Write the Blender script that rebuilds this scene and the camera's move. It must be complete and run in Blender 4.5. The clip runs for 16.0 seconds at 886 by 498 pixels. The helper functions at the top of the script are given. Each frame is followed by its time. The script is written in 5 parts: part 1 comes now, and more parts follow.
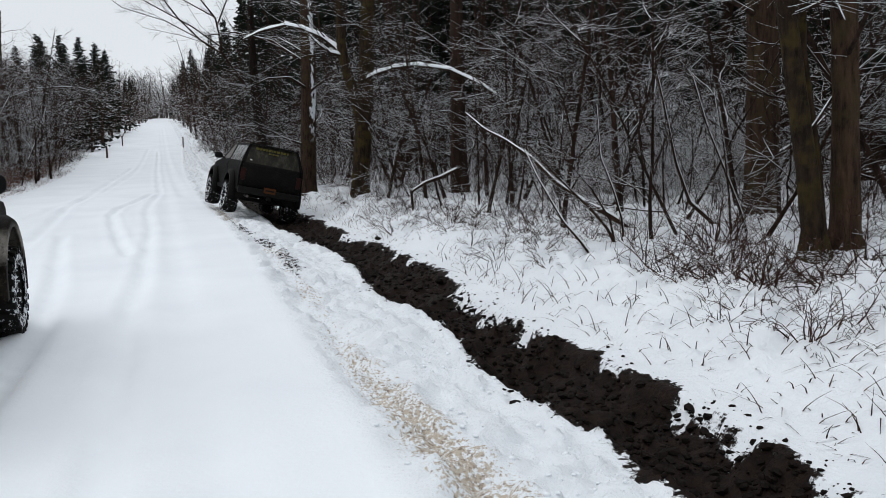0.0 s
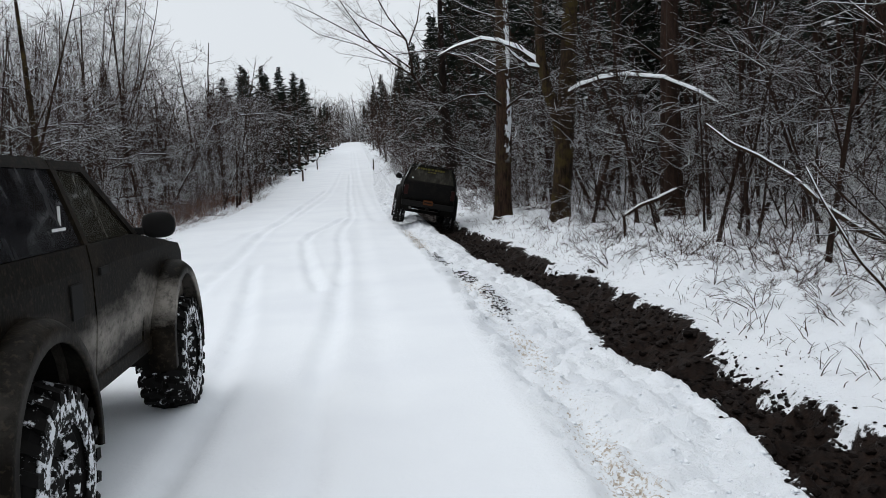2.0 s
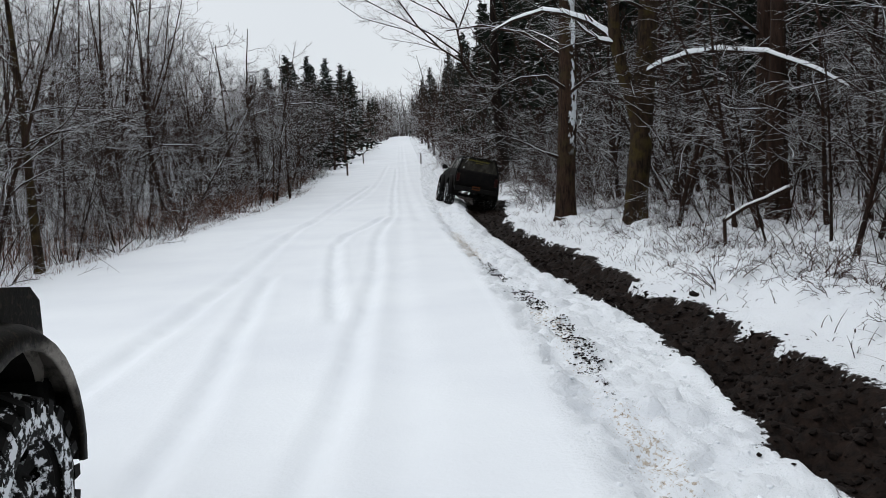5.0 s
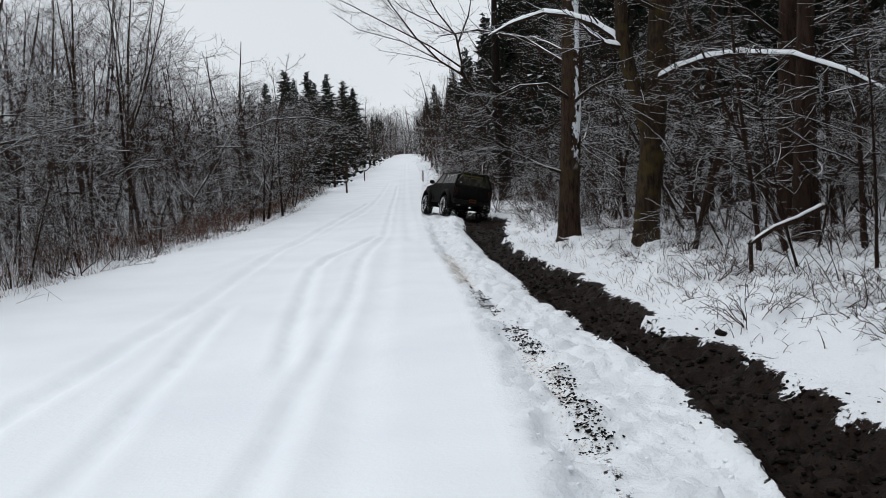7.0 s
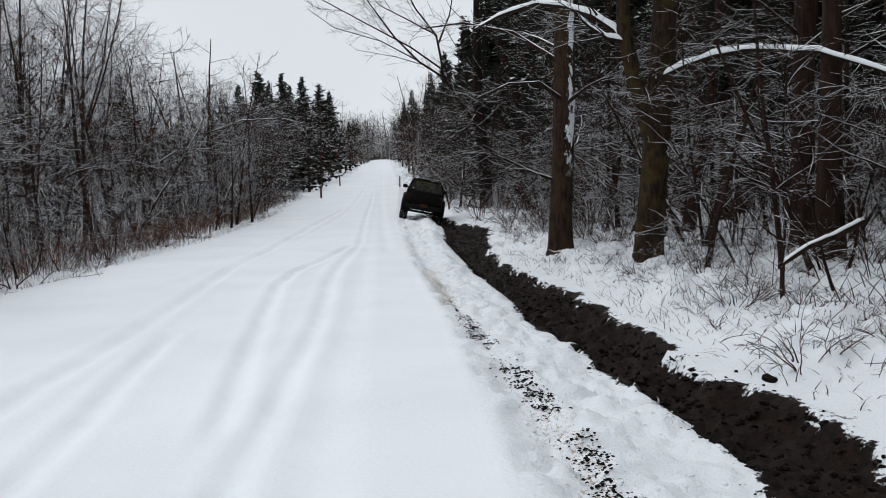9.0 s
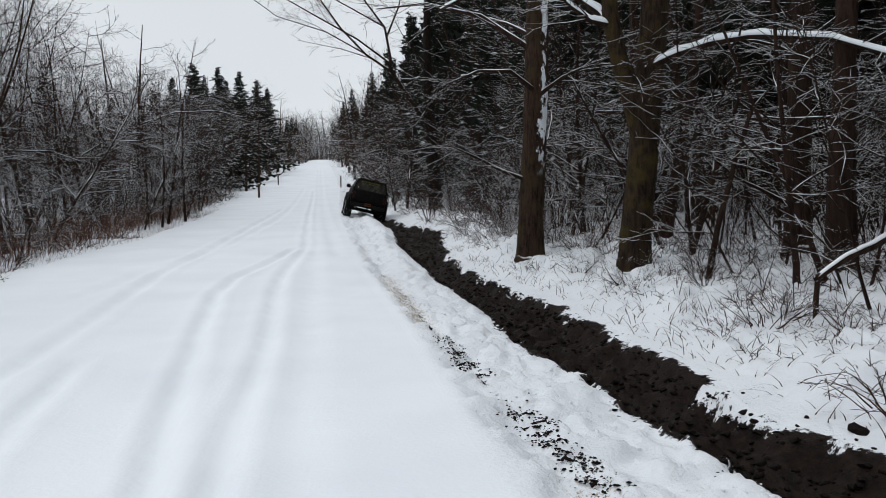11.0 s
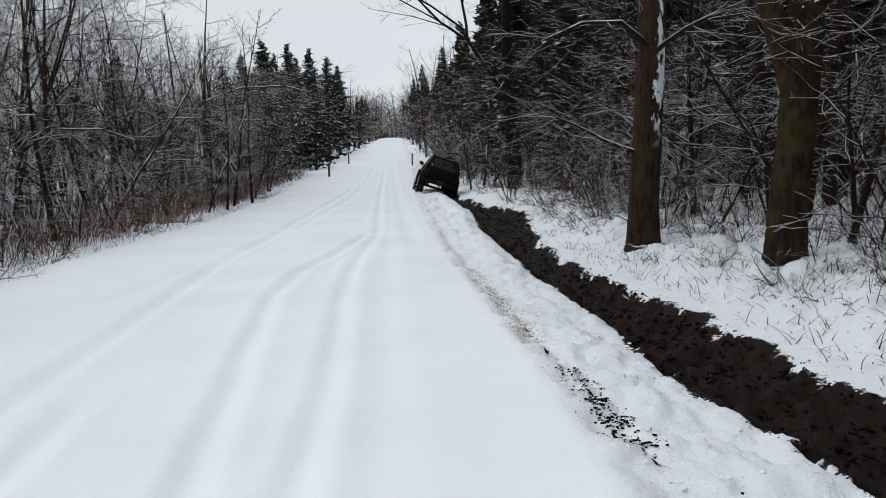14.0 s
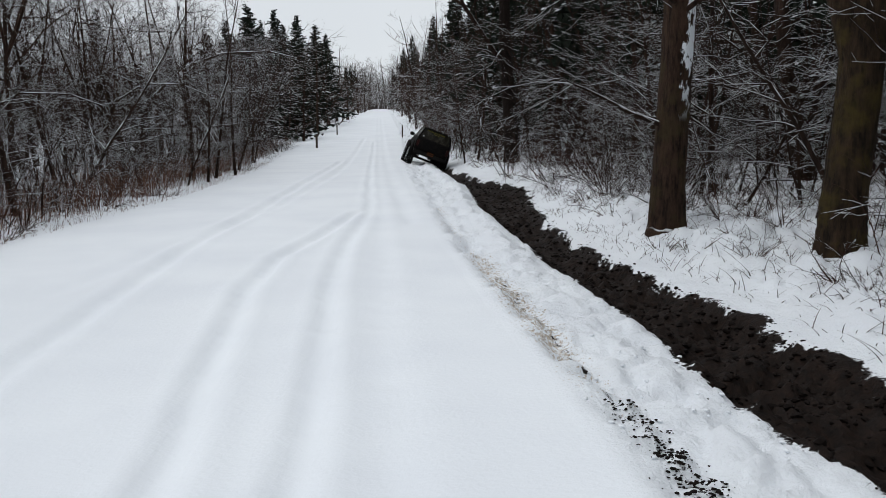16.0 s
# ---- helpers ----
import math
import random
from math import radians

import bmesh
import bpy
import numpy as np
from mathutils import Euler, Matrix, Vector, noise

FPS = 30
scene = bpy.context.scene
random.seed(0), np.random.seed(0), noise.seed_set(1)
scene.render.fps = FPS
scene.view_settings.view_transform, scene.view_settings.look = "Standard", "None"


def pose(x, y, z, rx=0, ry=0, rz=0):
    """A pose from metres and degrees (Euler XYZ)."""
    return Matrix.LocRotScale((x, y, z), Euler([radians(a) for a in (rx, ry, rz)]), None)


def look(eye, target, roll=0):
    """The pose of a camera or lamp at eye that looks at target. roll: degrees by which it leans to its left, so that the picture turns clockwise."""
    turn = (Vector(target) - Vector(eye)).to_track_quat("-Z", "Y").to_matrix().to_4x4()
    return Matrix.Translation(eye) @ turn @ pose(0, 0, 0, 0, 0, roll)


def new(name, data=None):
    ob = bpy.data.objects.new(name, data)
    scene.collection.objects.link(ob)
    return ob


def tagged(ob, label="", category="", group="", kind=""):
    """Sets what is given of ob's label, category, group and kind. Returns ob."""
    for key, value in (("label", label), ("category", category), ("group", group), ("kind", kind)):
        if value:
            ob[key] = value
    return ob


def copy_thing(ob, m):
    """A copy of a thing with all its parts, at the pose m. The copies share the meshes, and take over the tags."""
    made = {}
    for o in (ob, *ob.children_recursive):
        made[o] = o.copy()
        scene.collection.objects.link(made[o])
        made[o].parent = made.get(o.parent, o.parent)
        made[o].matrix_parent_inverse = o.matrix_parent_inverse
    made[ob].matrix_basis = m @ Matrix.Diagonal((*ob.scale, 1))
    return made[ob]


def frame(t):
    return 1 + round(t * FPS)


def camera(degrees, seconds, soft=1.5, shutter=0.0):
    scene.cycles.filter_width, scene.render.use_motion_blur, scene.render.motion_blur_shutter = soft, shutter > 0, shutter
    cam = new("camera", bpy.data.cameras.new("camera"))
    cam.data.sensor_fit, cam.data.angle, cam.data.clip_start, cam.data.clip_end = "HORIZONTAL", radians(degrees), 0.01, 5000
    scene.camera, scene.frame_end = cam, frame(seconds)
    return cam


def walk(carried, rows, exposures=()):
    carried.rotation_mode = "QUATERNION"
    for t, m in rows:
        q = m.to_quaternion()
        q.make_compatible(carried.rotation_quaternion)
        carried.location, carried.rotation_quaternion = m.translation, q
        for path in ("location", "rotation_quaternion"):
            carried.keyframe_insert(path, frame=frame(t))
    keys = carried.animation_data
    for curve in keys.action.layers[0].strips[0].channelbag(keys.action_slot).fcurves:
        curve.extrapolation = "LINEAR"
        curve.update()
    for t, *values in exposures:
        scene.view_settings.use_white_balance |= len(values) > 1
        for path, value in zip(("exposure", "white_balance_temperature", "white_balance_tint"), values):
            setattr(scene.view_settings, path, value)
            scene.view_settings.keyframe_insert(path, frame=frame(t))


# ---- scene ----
cam = camera(55.12, 16.0, soft=0.8)
ROWS = [
    (0.0, 0.000, 0.000, 1.566, -18.10, -6.61, 1.84),
    (0.5, 0.006, 0.741, 1.590, -14.10, -6.28, 2.28),
    (1.0, -0.013, 1.306, 1.598, -10.57, -5.82, 2.57),
    (1.5, -0.025, 1.743, 1.600, -7.76, -5.26, 2.74),
    (2.0, -0.046, 2.063, 1.633, -5.90, -4.85, 2.83),
    (2.5, -0.006, 2.606, 1.644, -4.30, -4.79, 2.55),
    (3.0, 0.009, 3.224, 1.651, -3.86, -5.64, 2.50),
    (3.5, 0.009, 3.771, 1.646, -3.62, -6.55, 2.59),
    (4.0, 0.040, 4.318, 1.628, -3.30, -7.28, 2.92),
    (4.5, 0.072, 4.832, 1.626, -2.92, -6.21, 2.79),
    (7.0, 0.558, 7.182, 1.567, -2.25, -3.82, 2.52),
    (7.5, 0.531, 7.518, 1.589, -2.39, -4.11, 2.50),
    (8.0, 0.513, 7.820, 1.607, -2.39, -4.13, 2.37),
    (8.5, 0.528, 8.393, 1.596, -2.36, -3.79, 2.15),
    (9.0, 0.541, 9.032, 1.601, -3.85, -3.47, 1.87),
    (11.5, 0.196, 11.421, 1.548, -8.18, -3.47, 0.98),
    (12.0, 0.189, 11.904, 1.556, -6.65, -3.74, 0.91),
    (12.5, 0.176, 12.387, 1.551, -5.40, -3.99, 0.88),
    (13.0, 0.145, 12.839, 1.550, -4.41, -4.29, 0.90),
    (13.5, 0.177, 13.312, 1.545, -3.58, -4.49, 1.24),
    (14.0, 0.156, 13.548, 1.589, -3.35, -4.84, 1.61),
    (14.5, 0.136, 13.827, 1.618, -3.53, -5.16, 1.78),
    (15.0, 0.123, 14.209, 1.619, -4.14, -5.71, 1.59),
    (15.5, 0.122, 14.625, 1.618, -4.31, -6.17, 1.43),
    (16.0, 0.065, 15.160, 1.603, -4.11, -6.69, 1.02),
]
EXPOSURES = [(0.0, 0.14), (4.5, 0.13), (7.0, 0.10), (16.0, 0.06)]
walk(cam, [(t, pose(x, y, z, 90 + pitch, roll, yaw)) for t, x, y, z, yaw, pitch, roll in ROWS], EXPOSURES)

# ---- sky and light: an even overcast winter day ----
SUN_TURN, SUN_HEIGHT = radians(-70), radians(63)
world = bpy.data.worlds.new("overcast_sky")
scene.world = world
world.use_nodes = True
wn, wl = world.node_tree.nodes, world.node_tree.links
wn.clear()
w_out, w_bg = wn.new("ShaderNodeOutputWorld"), wn.new("ShaderNodeBackground")
w_sky, w_mix, w_scale = wn.new("ShaderNodeTexSky"), wn.new("ShaderNodeMix"), wn.new("ShaderNodeMix")
w_sky.sky_type, w_sky.sun_disc = "NISHITA", False
w_sky.sun_elevation, w_sky.sun_rotation = SUN_HEIGHT, SUN_TURN
w_mix.data_type, w_scale.data_type, w_scale.blend_type = "RGBA", "RGBA", "MULTIPLY"
w_scale.inputs[0].default_value = 1.0
w_scale.inputs[7].default_value = (0.10, 0.10, 0.10, 1)
w_noise, w_ramp, w_coord = wn.new("ShaderNodeTexNoise"), wn.new("ShaderNodeValToRGB"), wn.new("ShaderNodeTexCoord")
w_noise.inputs["Scale"].default_value, w_noise.inputs["Detail"].default_value = 1.6, 4.0
w_ramp.color_ramp.elements[0].position, w_ramp.color_ramp.elements[0].color = 0.3, (0.685, 0.725, 0.765, 1)
w_ramp.color_ramp.elements[1].position, w_ramp.color_ramp.elements[1].color = 0.75, (0.79, 0.825, 0.86, 1)
w_mix.inputs[0].default_value = 0.93
wl.new(w_coord.outputs["Generated"], w_noise.inputs["Vector"])
wl.new(w_noise.outputs["Fac"], w_ramp.inputs["Fac"])
wl.new(w_sky.outputs["Color"], w_scale.inputs[6])
wl.new(w_scale.outputs[2], w_mix.inputs[6])
wl.new(w_ramp.outputs["Color"], w_mix.inputs[7])
wl.new(w_mix.outputs[2], w_bg.inputs["Color"])
w_bg.inputs["Strength"].default_value = 0.95
wl.new(w_bg.outputs["Background"], w_out.inputs["Surface"])
sun = new("sun", bpy.data.lights.new("sun", "SUN"))
sun.data.energy, sun.data.angle, sun.data.color = 0.85, radians(60), (1.0, 0.985, 0.96)
sun.matrix_world = look((20 * math.sin(SUN_TURN), 20 * math.cos(SUN_TURN), 20 * math.tan(SUN_HEIGHT)), (0, 0, 0))


# ---- materials ----
class Nodes:
    """A small wrapper that builds one procedural material."""

    def __init__(self, name, roughness=0.8, metallic=0.0):
        self.m = bpy.data.materials.new(name)
        self.m.use_nodes = True
        self.n, self.l = self.m.node_tree.nodes, self.m.node_tree.links
        self.b = self.n["Principled BSDF"]
        self.b.inputs["Roughness"].default_value = roughness
        self.b.inputs["Metallic"].default_value = metallic
        self.b.inputs["Specular IOR Level"].default_value = 0.12
        self.coord = self.n.new("ShaderNodeTexCoord").outputs["Object"]

    def link(self, a, b):
        self.l.new(a, b)

    def noise(self, scale, detail=5.0, rough=0.55, stretch=None, coord=None):
        n = self.n.new("ShaderNodeTexNoise")
        n.inputs["Scale"].default_value = scale
        n.inputs["Detail"].default_value = detail
        n.inputs["Roughness"].default_value = rough
        src = coord or self.coord
        if stretch:
            mp = self.n.new("ShaderNodeMapping")
            mp.inputs["Scale"].default_value = stretch
            self.link(src, mp.inputs["Vector"])
            src = mp.outputs["Vector"]
        self.link(src, n.inputs["Vector"])
        return n.outputs["Fac"]

    def ramp(self, fac, lo, hi, c0=(0, 0, 0), c1=(1, 1, 1)):
        r = self.n.new("ShaderNodeValToRGB")
        e = r.color_ramp.elements
        e[0].position, e[0].color = lo, (*c0, 1)
        e[1].position, e[1].color = hi, (*c1, 1)
        self.link(fac, r.inputs["Fac"])
        return r.outputs["Color"]

    def mix(self, fac, a, b):
        n = self.n.new("ShaderNodeMix")
        n.data_type = "RGBA"
        for value, socket in ((fac, n.inputs[0]), (a, n.inputs[6]), (b, n.inputs[7])):
            if isinstance(value, tuple):
                socket.default_value = (*value, 1)
            elif isinstance(value, (int, float)):
                socket.default_value = value
            else:
                self.link(value, socket)
        return n.outputs[2]

    def math(self, op, a, b=0.0):
        n = self.n.new("ShaderNodeMath")
        n.operation = op
        for value, socket in ((a, n.inputs[0]), (b, n.inputs[1])):
            if isinstance(value, (int, float)):
                socket.default_value = value
            else:
                self.link(value, socket)
        return n.outputs[0]

    def up(self):
        g = self.n.new("ShaderNodeNewGeometry")
        s = self.n.new("ShaderNodeSeparateXYZ")
        self.link(g.outputs["Normal"], s.inputs[0])
        return s.outputs["Z"]

    def attribute(self, name):
        a = self.n.new("ShaderNodeAttribute")
        a.attribute_name = name
        return a.outputs["Fac"]

    def chance(self):
        return self.n.new("ShaderNodeObjectInfo").outputs["Random"]

    def island(self):
        return self.n.new("ShaderNodeNewGeometry").outputs["Random Per Island"]

    def bump(self, height, strength=0.4, distance=0.02):
        n = self.n.new("ShaderNodeBump")
        n.inputs["Strength"].default_value = strength
        n.inputs["Distance"].default_value = distance
        self.link(height, n.inputs["Height"])
        self.link(n.outputs["Normal"], self.b.inputs["Normal"])

    def colour(self, c):
        if isinstance(c, tuple):
            self.b.inputs["Base Color"].default_value = (*c, 1)
        else:
            self.link(c, self.b.inputs["Base Color"])
        return self

    def rough(self, socket):
        self.link(socket, self.b.inputs["Roughness"])


SNOW = (0.855, 0.885, 0.92)


def ground_material():
    k = Nodes("snowy_ground", 0.75)
    fine, mid, big = k.noise(38, 6), k.noise(7, 4), k.noise(0.5, 3)
    snow = k.mix(k.ramp(big, 0.35, 0.7), SNOW, (0.80, 0.83, 0.875))
    earth = k.mix(k.ramp(k.noise(13, 8, 0.66), 0.34, 0.72), (0.0030, 0.0017, 0.0013), (0.021, 0.0115, 0.0078))
    grit = k.mix(k.ramp(k.noise(44, 4), 0.50, 0.72), (0.55, 0.48, 0.40), (0.15, 0.105, 0.075))
    dirt = k.attribute("dirt")
    dirty = k.ramp(k.math("ADD", dirt, k.math("MULTIPLY", k.math("SUBTRACT", k.noise(32, 7, 0.7), 0.5), 2.1)), 0.50, 0.66)
    c = k.mix(dirty, snow, grit)
    mud = k.attribute("mud")
    jag = k.math("ADD", mud, k.math("MULTIPLY", k.math("SUBTRACT", k.noise(14, 7, 0.65), 0.5), 0.75))
    mask = k.ramp(jag, 0.47, 0.53)
    k.colour(k.mix(mask, c, earth))
    k.rough(k.ramp(mask, 0.0, 1.0, (0.78,) * 3, (0.7,) * 3))
    relief = k.math("ADD", k.math("MULTIPLY", k.noise(24, 7, 0.62), 1.3), k.math("ADD", k.math("MULTIPLY", fine, 0.4), k.math("MULTIPLY", mid, 0.8)))
    k.bump(k.math("MULTIPLY", relief, k.attribute("churn")), 0.55, 0.05)
    return k.m


def bark_material(name, dark, light, snow_from=0.42, snow_to=0.62, moss=None, grain=9.0, clump=2.2, wind=None):
    k = Nodes(name, 0.9)
    grain_f = k.noise(grain, 6, 0.65, (1, 1, 0.22))
    c = k.mix(k.ramp(grain_f, 0.32, 0.68), dark, light)
    c = k.mix(k.math("MULTIPLY", k.chance(), 0.35), c, dark)
    if moss:
        c = k.mix(k.math("MULTIPLY", k.ramp(k.noise(3.2, 5), 0.48, 0.66), 0.75), c, moss)
    lay = k.math("ADD", k.up(), k.math("MULTIPLY", k.math("SUBTRACT", k.noise(clump, 4), 0.5), 1.1))
    c = k.mix(k.ramp(lay, snow_from, snow_to), c, SNOW)
    if wind:
        # snow driven onto one side of the trunk, in ragged patches
        direction, low, amount = wind
        dot = k.n.new("ShaderNodeVectorMath")
        dot.operation = "DOT_PRODUCT"
        dot.inputs[1].default_value = direction
        k.link(k.n.new("ShaderNodeNewGeometry").outputs["Normal"], dot.inputs[0])
        sep = k.n.new("ShaderNodeSeparateXYZ")
        k.link(k.coord, sep.inputs[0])
        ragged = k.math("ADD", k.math("MULTIPLY", k.math("SUBTRACT", k.noise(4.5, 8, 0.72, (1, 1, 0.45)), 0.5), 1.9), dot.outputs["Value"])
        above = k.ramp(k.math("MULTIPLY", sep.outputs["Z"], 0.1), low * 0.1, low * 0.1 + 0.05)
        plaster = k.math("MULTIPLY", k.ramp(ragged, 1.0 - amount, 1.05 - amount), above)
        c = k.mix(plaster, c, SNOW)
    k.colour(c)
    k.bump(grain_f, 1.0, 0.06)
    return k.m


def needle_material():
    k = Nodes("snow_dusted_needles", 0.8)
    c = k.mix(k.ramp(k.noise(5, 4), 0.3, 0.7), (0.004, 0.007, 0.005), (0.018, 0.026, 0.017))
    c = k.mix(k.math("MULTIPLY", k.chance(), 0.4), c, (0.015, 0.014, 0.010))
    lay = k.math("ADD", k.up(), k.math("MULTIPLY", k.math("SUBTRACT", k.noise(1.6, 5), 0.5), 1.7))
    k.colour(k.mix(k.ramp(lay, 0.80, 1.0), c, SNOW))
    return k.m


def stalk_material(name, a, b, snowy=0.0):
    k = Nodes(name, 0.9)
    c = k.mix(k.island(), a, b)
    if snowy:
        c = k.mix(k.ramp(k.math("ADD", k.up(), k.math("MULTIPLY", k.math("SUBTRACT", k.noise(2.5, 4), 0.5), 1.2)), 0.95, 1.12), c, SNOW)
    k.colour(c)
    return k.m


def paint_material(name, base, mud_tone, amount, roughness=0.55, caked=None):
    k = Nodes(name, roughness)
    k.b.inputs["Specular IOR Level"].default_value = 0.06
    splash = k.ramp(k.noise(2.6, 8, 0.62), 0.62 - amount, 0.80 - amount * 0.6)
    streak = k.ramp(k.noise(9.0, 5, 0.6, (1, 1, 0.3)), 0.45, 0.75)
    c = k.mix(k.math("MULTIPLY", splash, 0.9), base, mud_tone)
    c = k.mix(k.math("MULTIPLY", streak, 0.4), c, tuple(v * 0.5 for v in mud_tone))
    c = k.mix(k.math("MULTIPLY", k.ramp(k.noise(34, 4, 0.6), 0.54, 0.64), 0.55), c, tuple(v * 1.6 for v in mud_tone))
    if caked:
        # dried spray over the lower flanks, streaked upwards and rubbed through in places
        sep = k.n.new("ShaderNodeSeparateXYZ")
        k.link(k.coord, sep.inputs[0])
        band = k.math("MULTIPLY", k.math("ABSOLUTE", k.math("SUBTRACT", sep.outputs["Z"], 0.86)), -1.5)
        spray = k.math("ADD", k.math("ADD", k.noise(1.5, 7, 0.68, (1, 0.7, 1.6)), 0.16), band)
        fine = k.ramp(k.noise(22, 6, 0.72, (1, 0.6, 1.0)), 0.20, 0.52)
        forward = k.ramp(k.math("MULTIPLY", sep.outputs["Y"], 0.25), 0.10, 0.28, (0.12,) * 3)
        c = k.mix(k.math("MULTIPLY", k.math("MULTIPLY", k.ramp(spray, 0.36, 0.62), fine), forward), c, caked)
    k.colour(c)
    k.bump(k.noise(40, 4), 0.2, 0.01)
    return k.m


def plain_material(name, c, roughness=0.6, metallic=0.0, vary=0.35, scale=12.0):
    k = Nodes(name, roughness, metallic)
    k.colour(k.mix(k.ramp(k.noise(scale, 5), 0.3, 0.7), c, tuple(v * (1 - vary) for v in c)))
    return k.m


def tyre_material(name, packed):
    k = Nodes(name, 0.85)
    rubber = k.mix(k.noise(20, 4), (0.004, 0.004, 0.004), (0.012, 0.011, 0.010))
    k.colour(k.mix(k.ramp(k.noise(17, 6, 0.68), packed, packed + 0.05), rubber, (0.72, 0.74, 0.77)))
    k.bump(k.noise(60, 3), 0.3, 0.005)
    return k.m


def glass_material(name, tint):
    k = Nodes(name, 0.08)
    dirt = k.ramp(k.noise(6, 6, 0.6, (1, 1, 0.4)), 0.45, 0.75)
    k.colour(k.mix(dirt, tint, tuple(2.4 * v for v in tint)))
    k.rough(k.ramp(dirt, 0, 1, (0.06,) * 3, (0.5,) * 3))
    k.b.inputs["Specular IOR Level"].default_value = 0.10
    return k.m


GROUND = ground_material()
BARK_BROWN = bark_material("mossy_brown_bark", (0.007, 0.005, 0.0035), (0.050, 0.031, 0.018), 0.80, 1.0, (0.058, 0.043, 0.012), 14.0, 2.2, ((-0.72, -0.69, 0.0), 2.0, -0.08))
BARK_RED = bark_material("reddish_bark", (0.010, 0.006, 0.004), (0.078, 0.045, 0.029), 0.80, 1.0, (0.050, 0.038, 0.018), 14.0)
BARK_DRIVEN = bark_material("reddish_bark_with_driven_snow", (0.009, 0.0055, 0.004), (0.066, 0.038, 0.025), 0.80, 1.0, (0.044, 0.033, 0.015), 14.0, 2.2, ((0.60, -0.80, 0.0), 1.7, 0.05))
BARK_DARK = bark_material("wet_black_bark", (0.0045, 0.0032, 0.0026), (0.022, 0.014, 0.010), 0.80, 1.0, None, 14.0, 2.2, ((-0.6, -0.8, 0.0), 2.0, -0.12))
BARK_GREY = bark_material("brown_winter_bark", (0.011, 0.0065, 0.0045), (0.052, 0.030, 0.021), 0.84, 1.02)
LIMB = bark_material("snow_topped_limb_bark", (0.009, 0.0055, 0.004), (0.044, 0.025, 0.018), 0.50, 0.64)
TWIG = bark_material("snow_lined_twigs", (0.010, 0.0060, 0.0046), (0.044, 0.025, 0.018), 0.66, 0.80, None, 12.0, 1.3)
TWIG_SNOW = bark_material("snow_laden_twigs", (0.018, 0.0098, 0.0068), (0.078, 0.043, 0.029), 0.05, 0.30, None, 12.0, 1.3)
TWIG_RED = bark_material("reddish_snow_lined_twigs", (0.012, 0.0062, 0.0052), (0.058, 0.028, 0.021), 0.78, 0.92, None, 12.0, 1.3)
TWIG_LEFT = bark_material("purple_brown_snowy_twigs", (0.021, 0.0115, 0.0100), (0.088, 0.047, 0.039), 0.54, 0.70, None, 12.0, 1.3)
# darker copy of TWIG with the wood's inner shade put into its colour
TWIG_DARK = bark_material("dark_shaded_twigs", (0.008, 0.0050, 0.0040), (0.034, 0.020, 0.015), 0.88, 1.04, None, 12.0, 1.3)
TWIG_BARE = bark_material("bare_grey_twigs", (0.018, 0.0105, 0.0085), (0.062, 0.038, 0.030), 0.82, 1.0, None, 12.0, 1.3)
NEEDLE = needle_material()
REED = stalk_material("dry_reed_stalks", (0.060, 0.025, 0.017), (0.20, 0.110, 0.074), 0.5)
WEED = stalk_material("dry_brown_weeds", (0.010, 0.0052, 0.0038), (0.062, 0.028, 0.019), 0.6)
SNOW_LUMP = plain_material("settled_snow", SNOW, 0.75, 0, 0.06, 3.0)
MUD = plain_material("wet_dark_mud", (0.0085, 0.0048, 0.0035), 0.8, 0, 0.6, 18.0)
PAINT_OLIVE = paint_material("muddy_dark_olive_paint", (0.0040, 0.0031, 0.0021), (0.021, 0.0162, 0.0110), 0.10, 0.6, (0.24, 0.22, 0.195))
PAINT_BLACK = paint_material("muddy_black_paint", (0.0035, 0.0035, 0.0035), (0.012, 0.010, 0.008), 0.12, 0.6)
PAINT_GREY = paint_material("dusty_grey_paint", (0.12, 0.115, 0.11), (0.20, 0.19, 0.17), 0.10)
PLASTIC = plain_material("black_plastic_trim", (0.008, 0.0075, 0.007), 0.7)
UNDER = plain_material("dark_chassis_metal", (0.008, 0.007, 0.006), 0.8)
STEEL = plain_material("dull_steel", (0.20, 0.19, 0.18), 0.45, 0.8)
RIM = tyre_material("snow_packed_rim", 0.53)
TYRE = tyre_material("snowy_mud_tyre", 0.59)
TYRE_WALL = tyre_material("snow_caked_sidewall", 0.47)
GLASS = glass_material("dark_tinted_glass", (0.006, 0.006, 0.007))
GLASS_DUSTY = glass_material("dusty_glass", (0.018, 0.0165, 0.0125))
YELLOW = plain_material("yellow_window_lettering", (0.11, 0.095, 0.02), 0.7)
WHITE_STICKER = plain_material("white_window_sticker", (0.75, 0.75, 0.75), 0.5)
ORANGE = plain_material("orange_number_plate", (0.085, 0.028, 0.008), 0.7)
RED_LENS = plain_material("red_lamp_lens", (0.022, 0.004, 0.003), 0.4)
WOOD = plain_material("weathered_post_wood", (0.070, 0.050, 0.038), 0.9)


# ---- mesh helpers ----
def mesh_of(name, verts, faces, material, smooth=True):
    me = bpy.data.meshes.new(name)
    me.from_pydata(verts, [], faces)
    me.materials.append(material)
    if smooth:
        me.polygons.foreach_set("use_smooth", [True] * len(me.polygons))
    me.update()
    return me


def thing(name, label, category, m=None, group="", kind=""):
    ob = new(name)
    ob.empty_display_size = 0.2
    if m is not None:
        ob.matrix_basis = m
    return tagged(ob, label, category, group, kind)


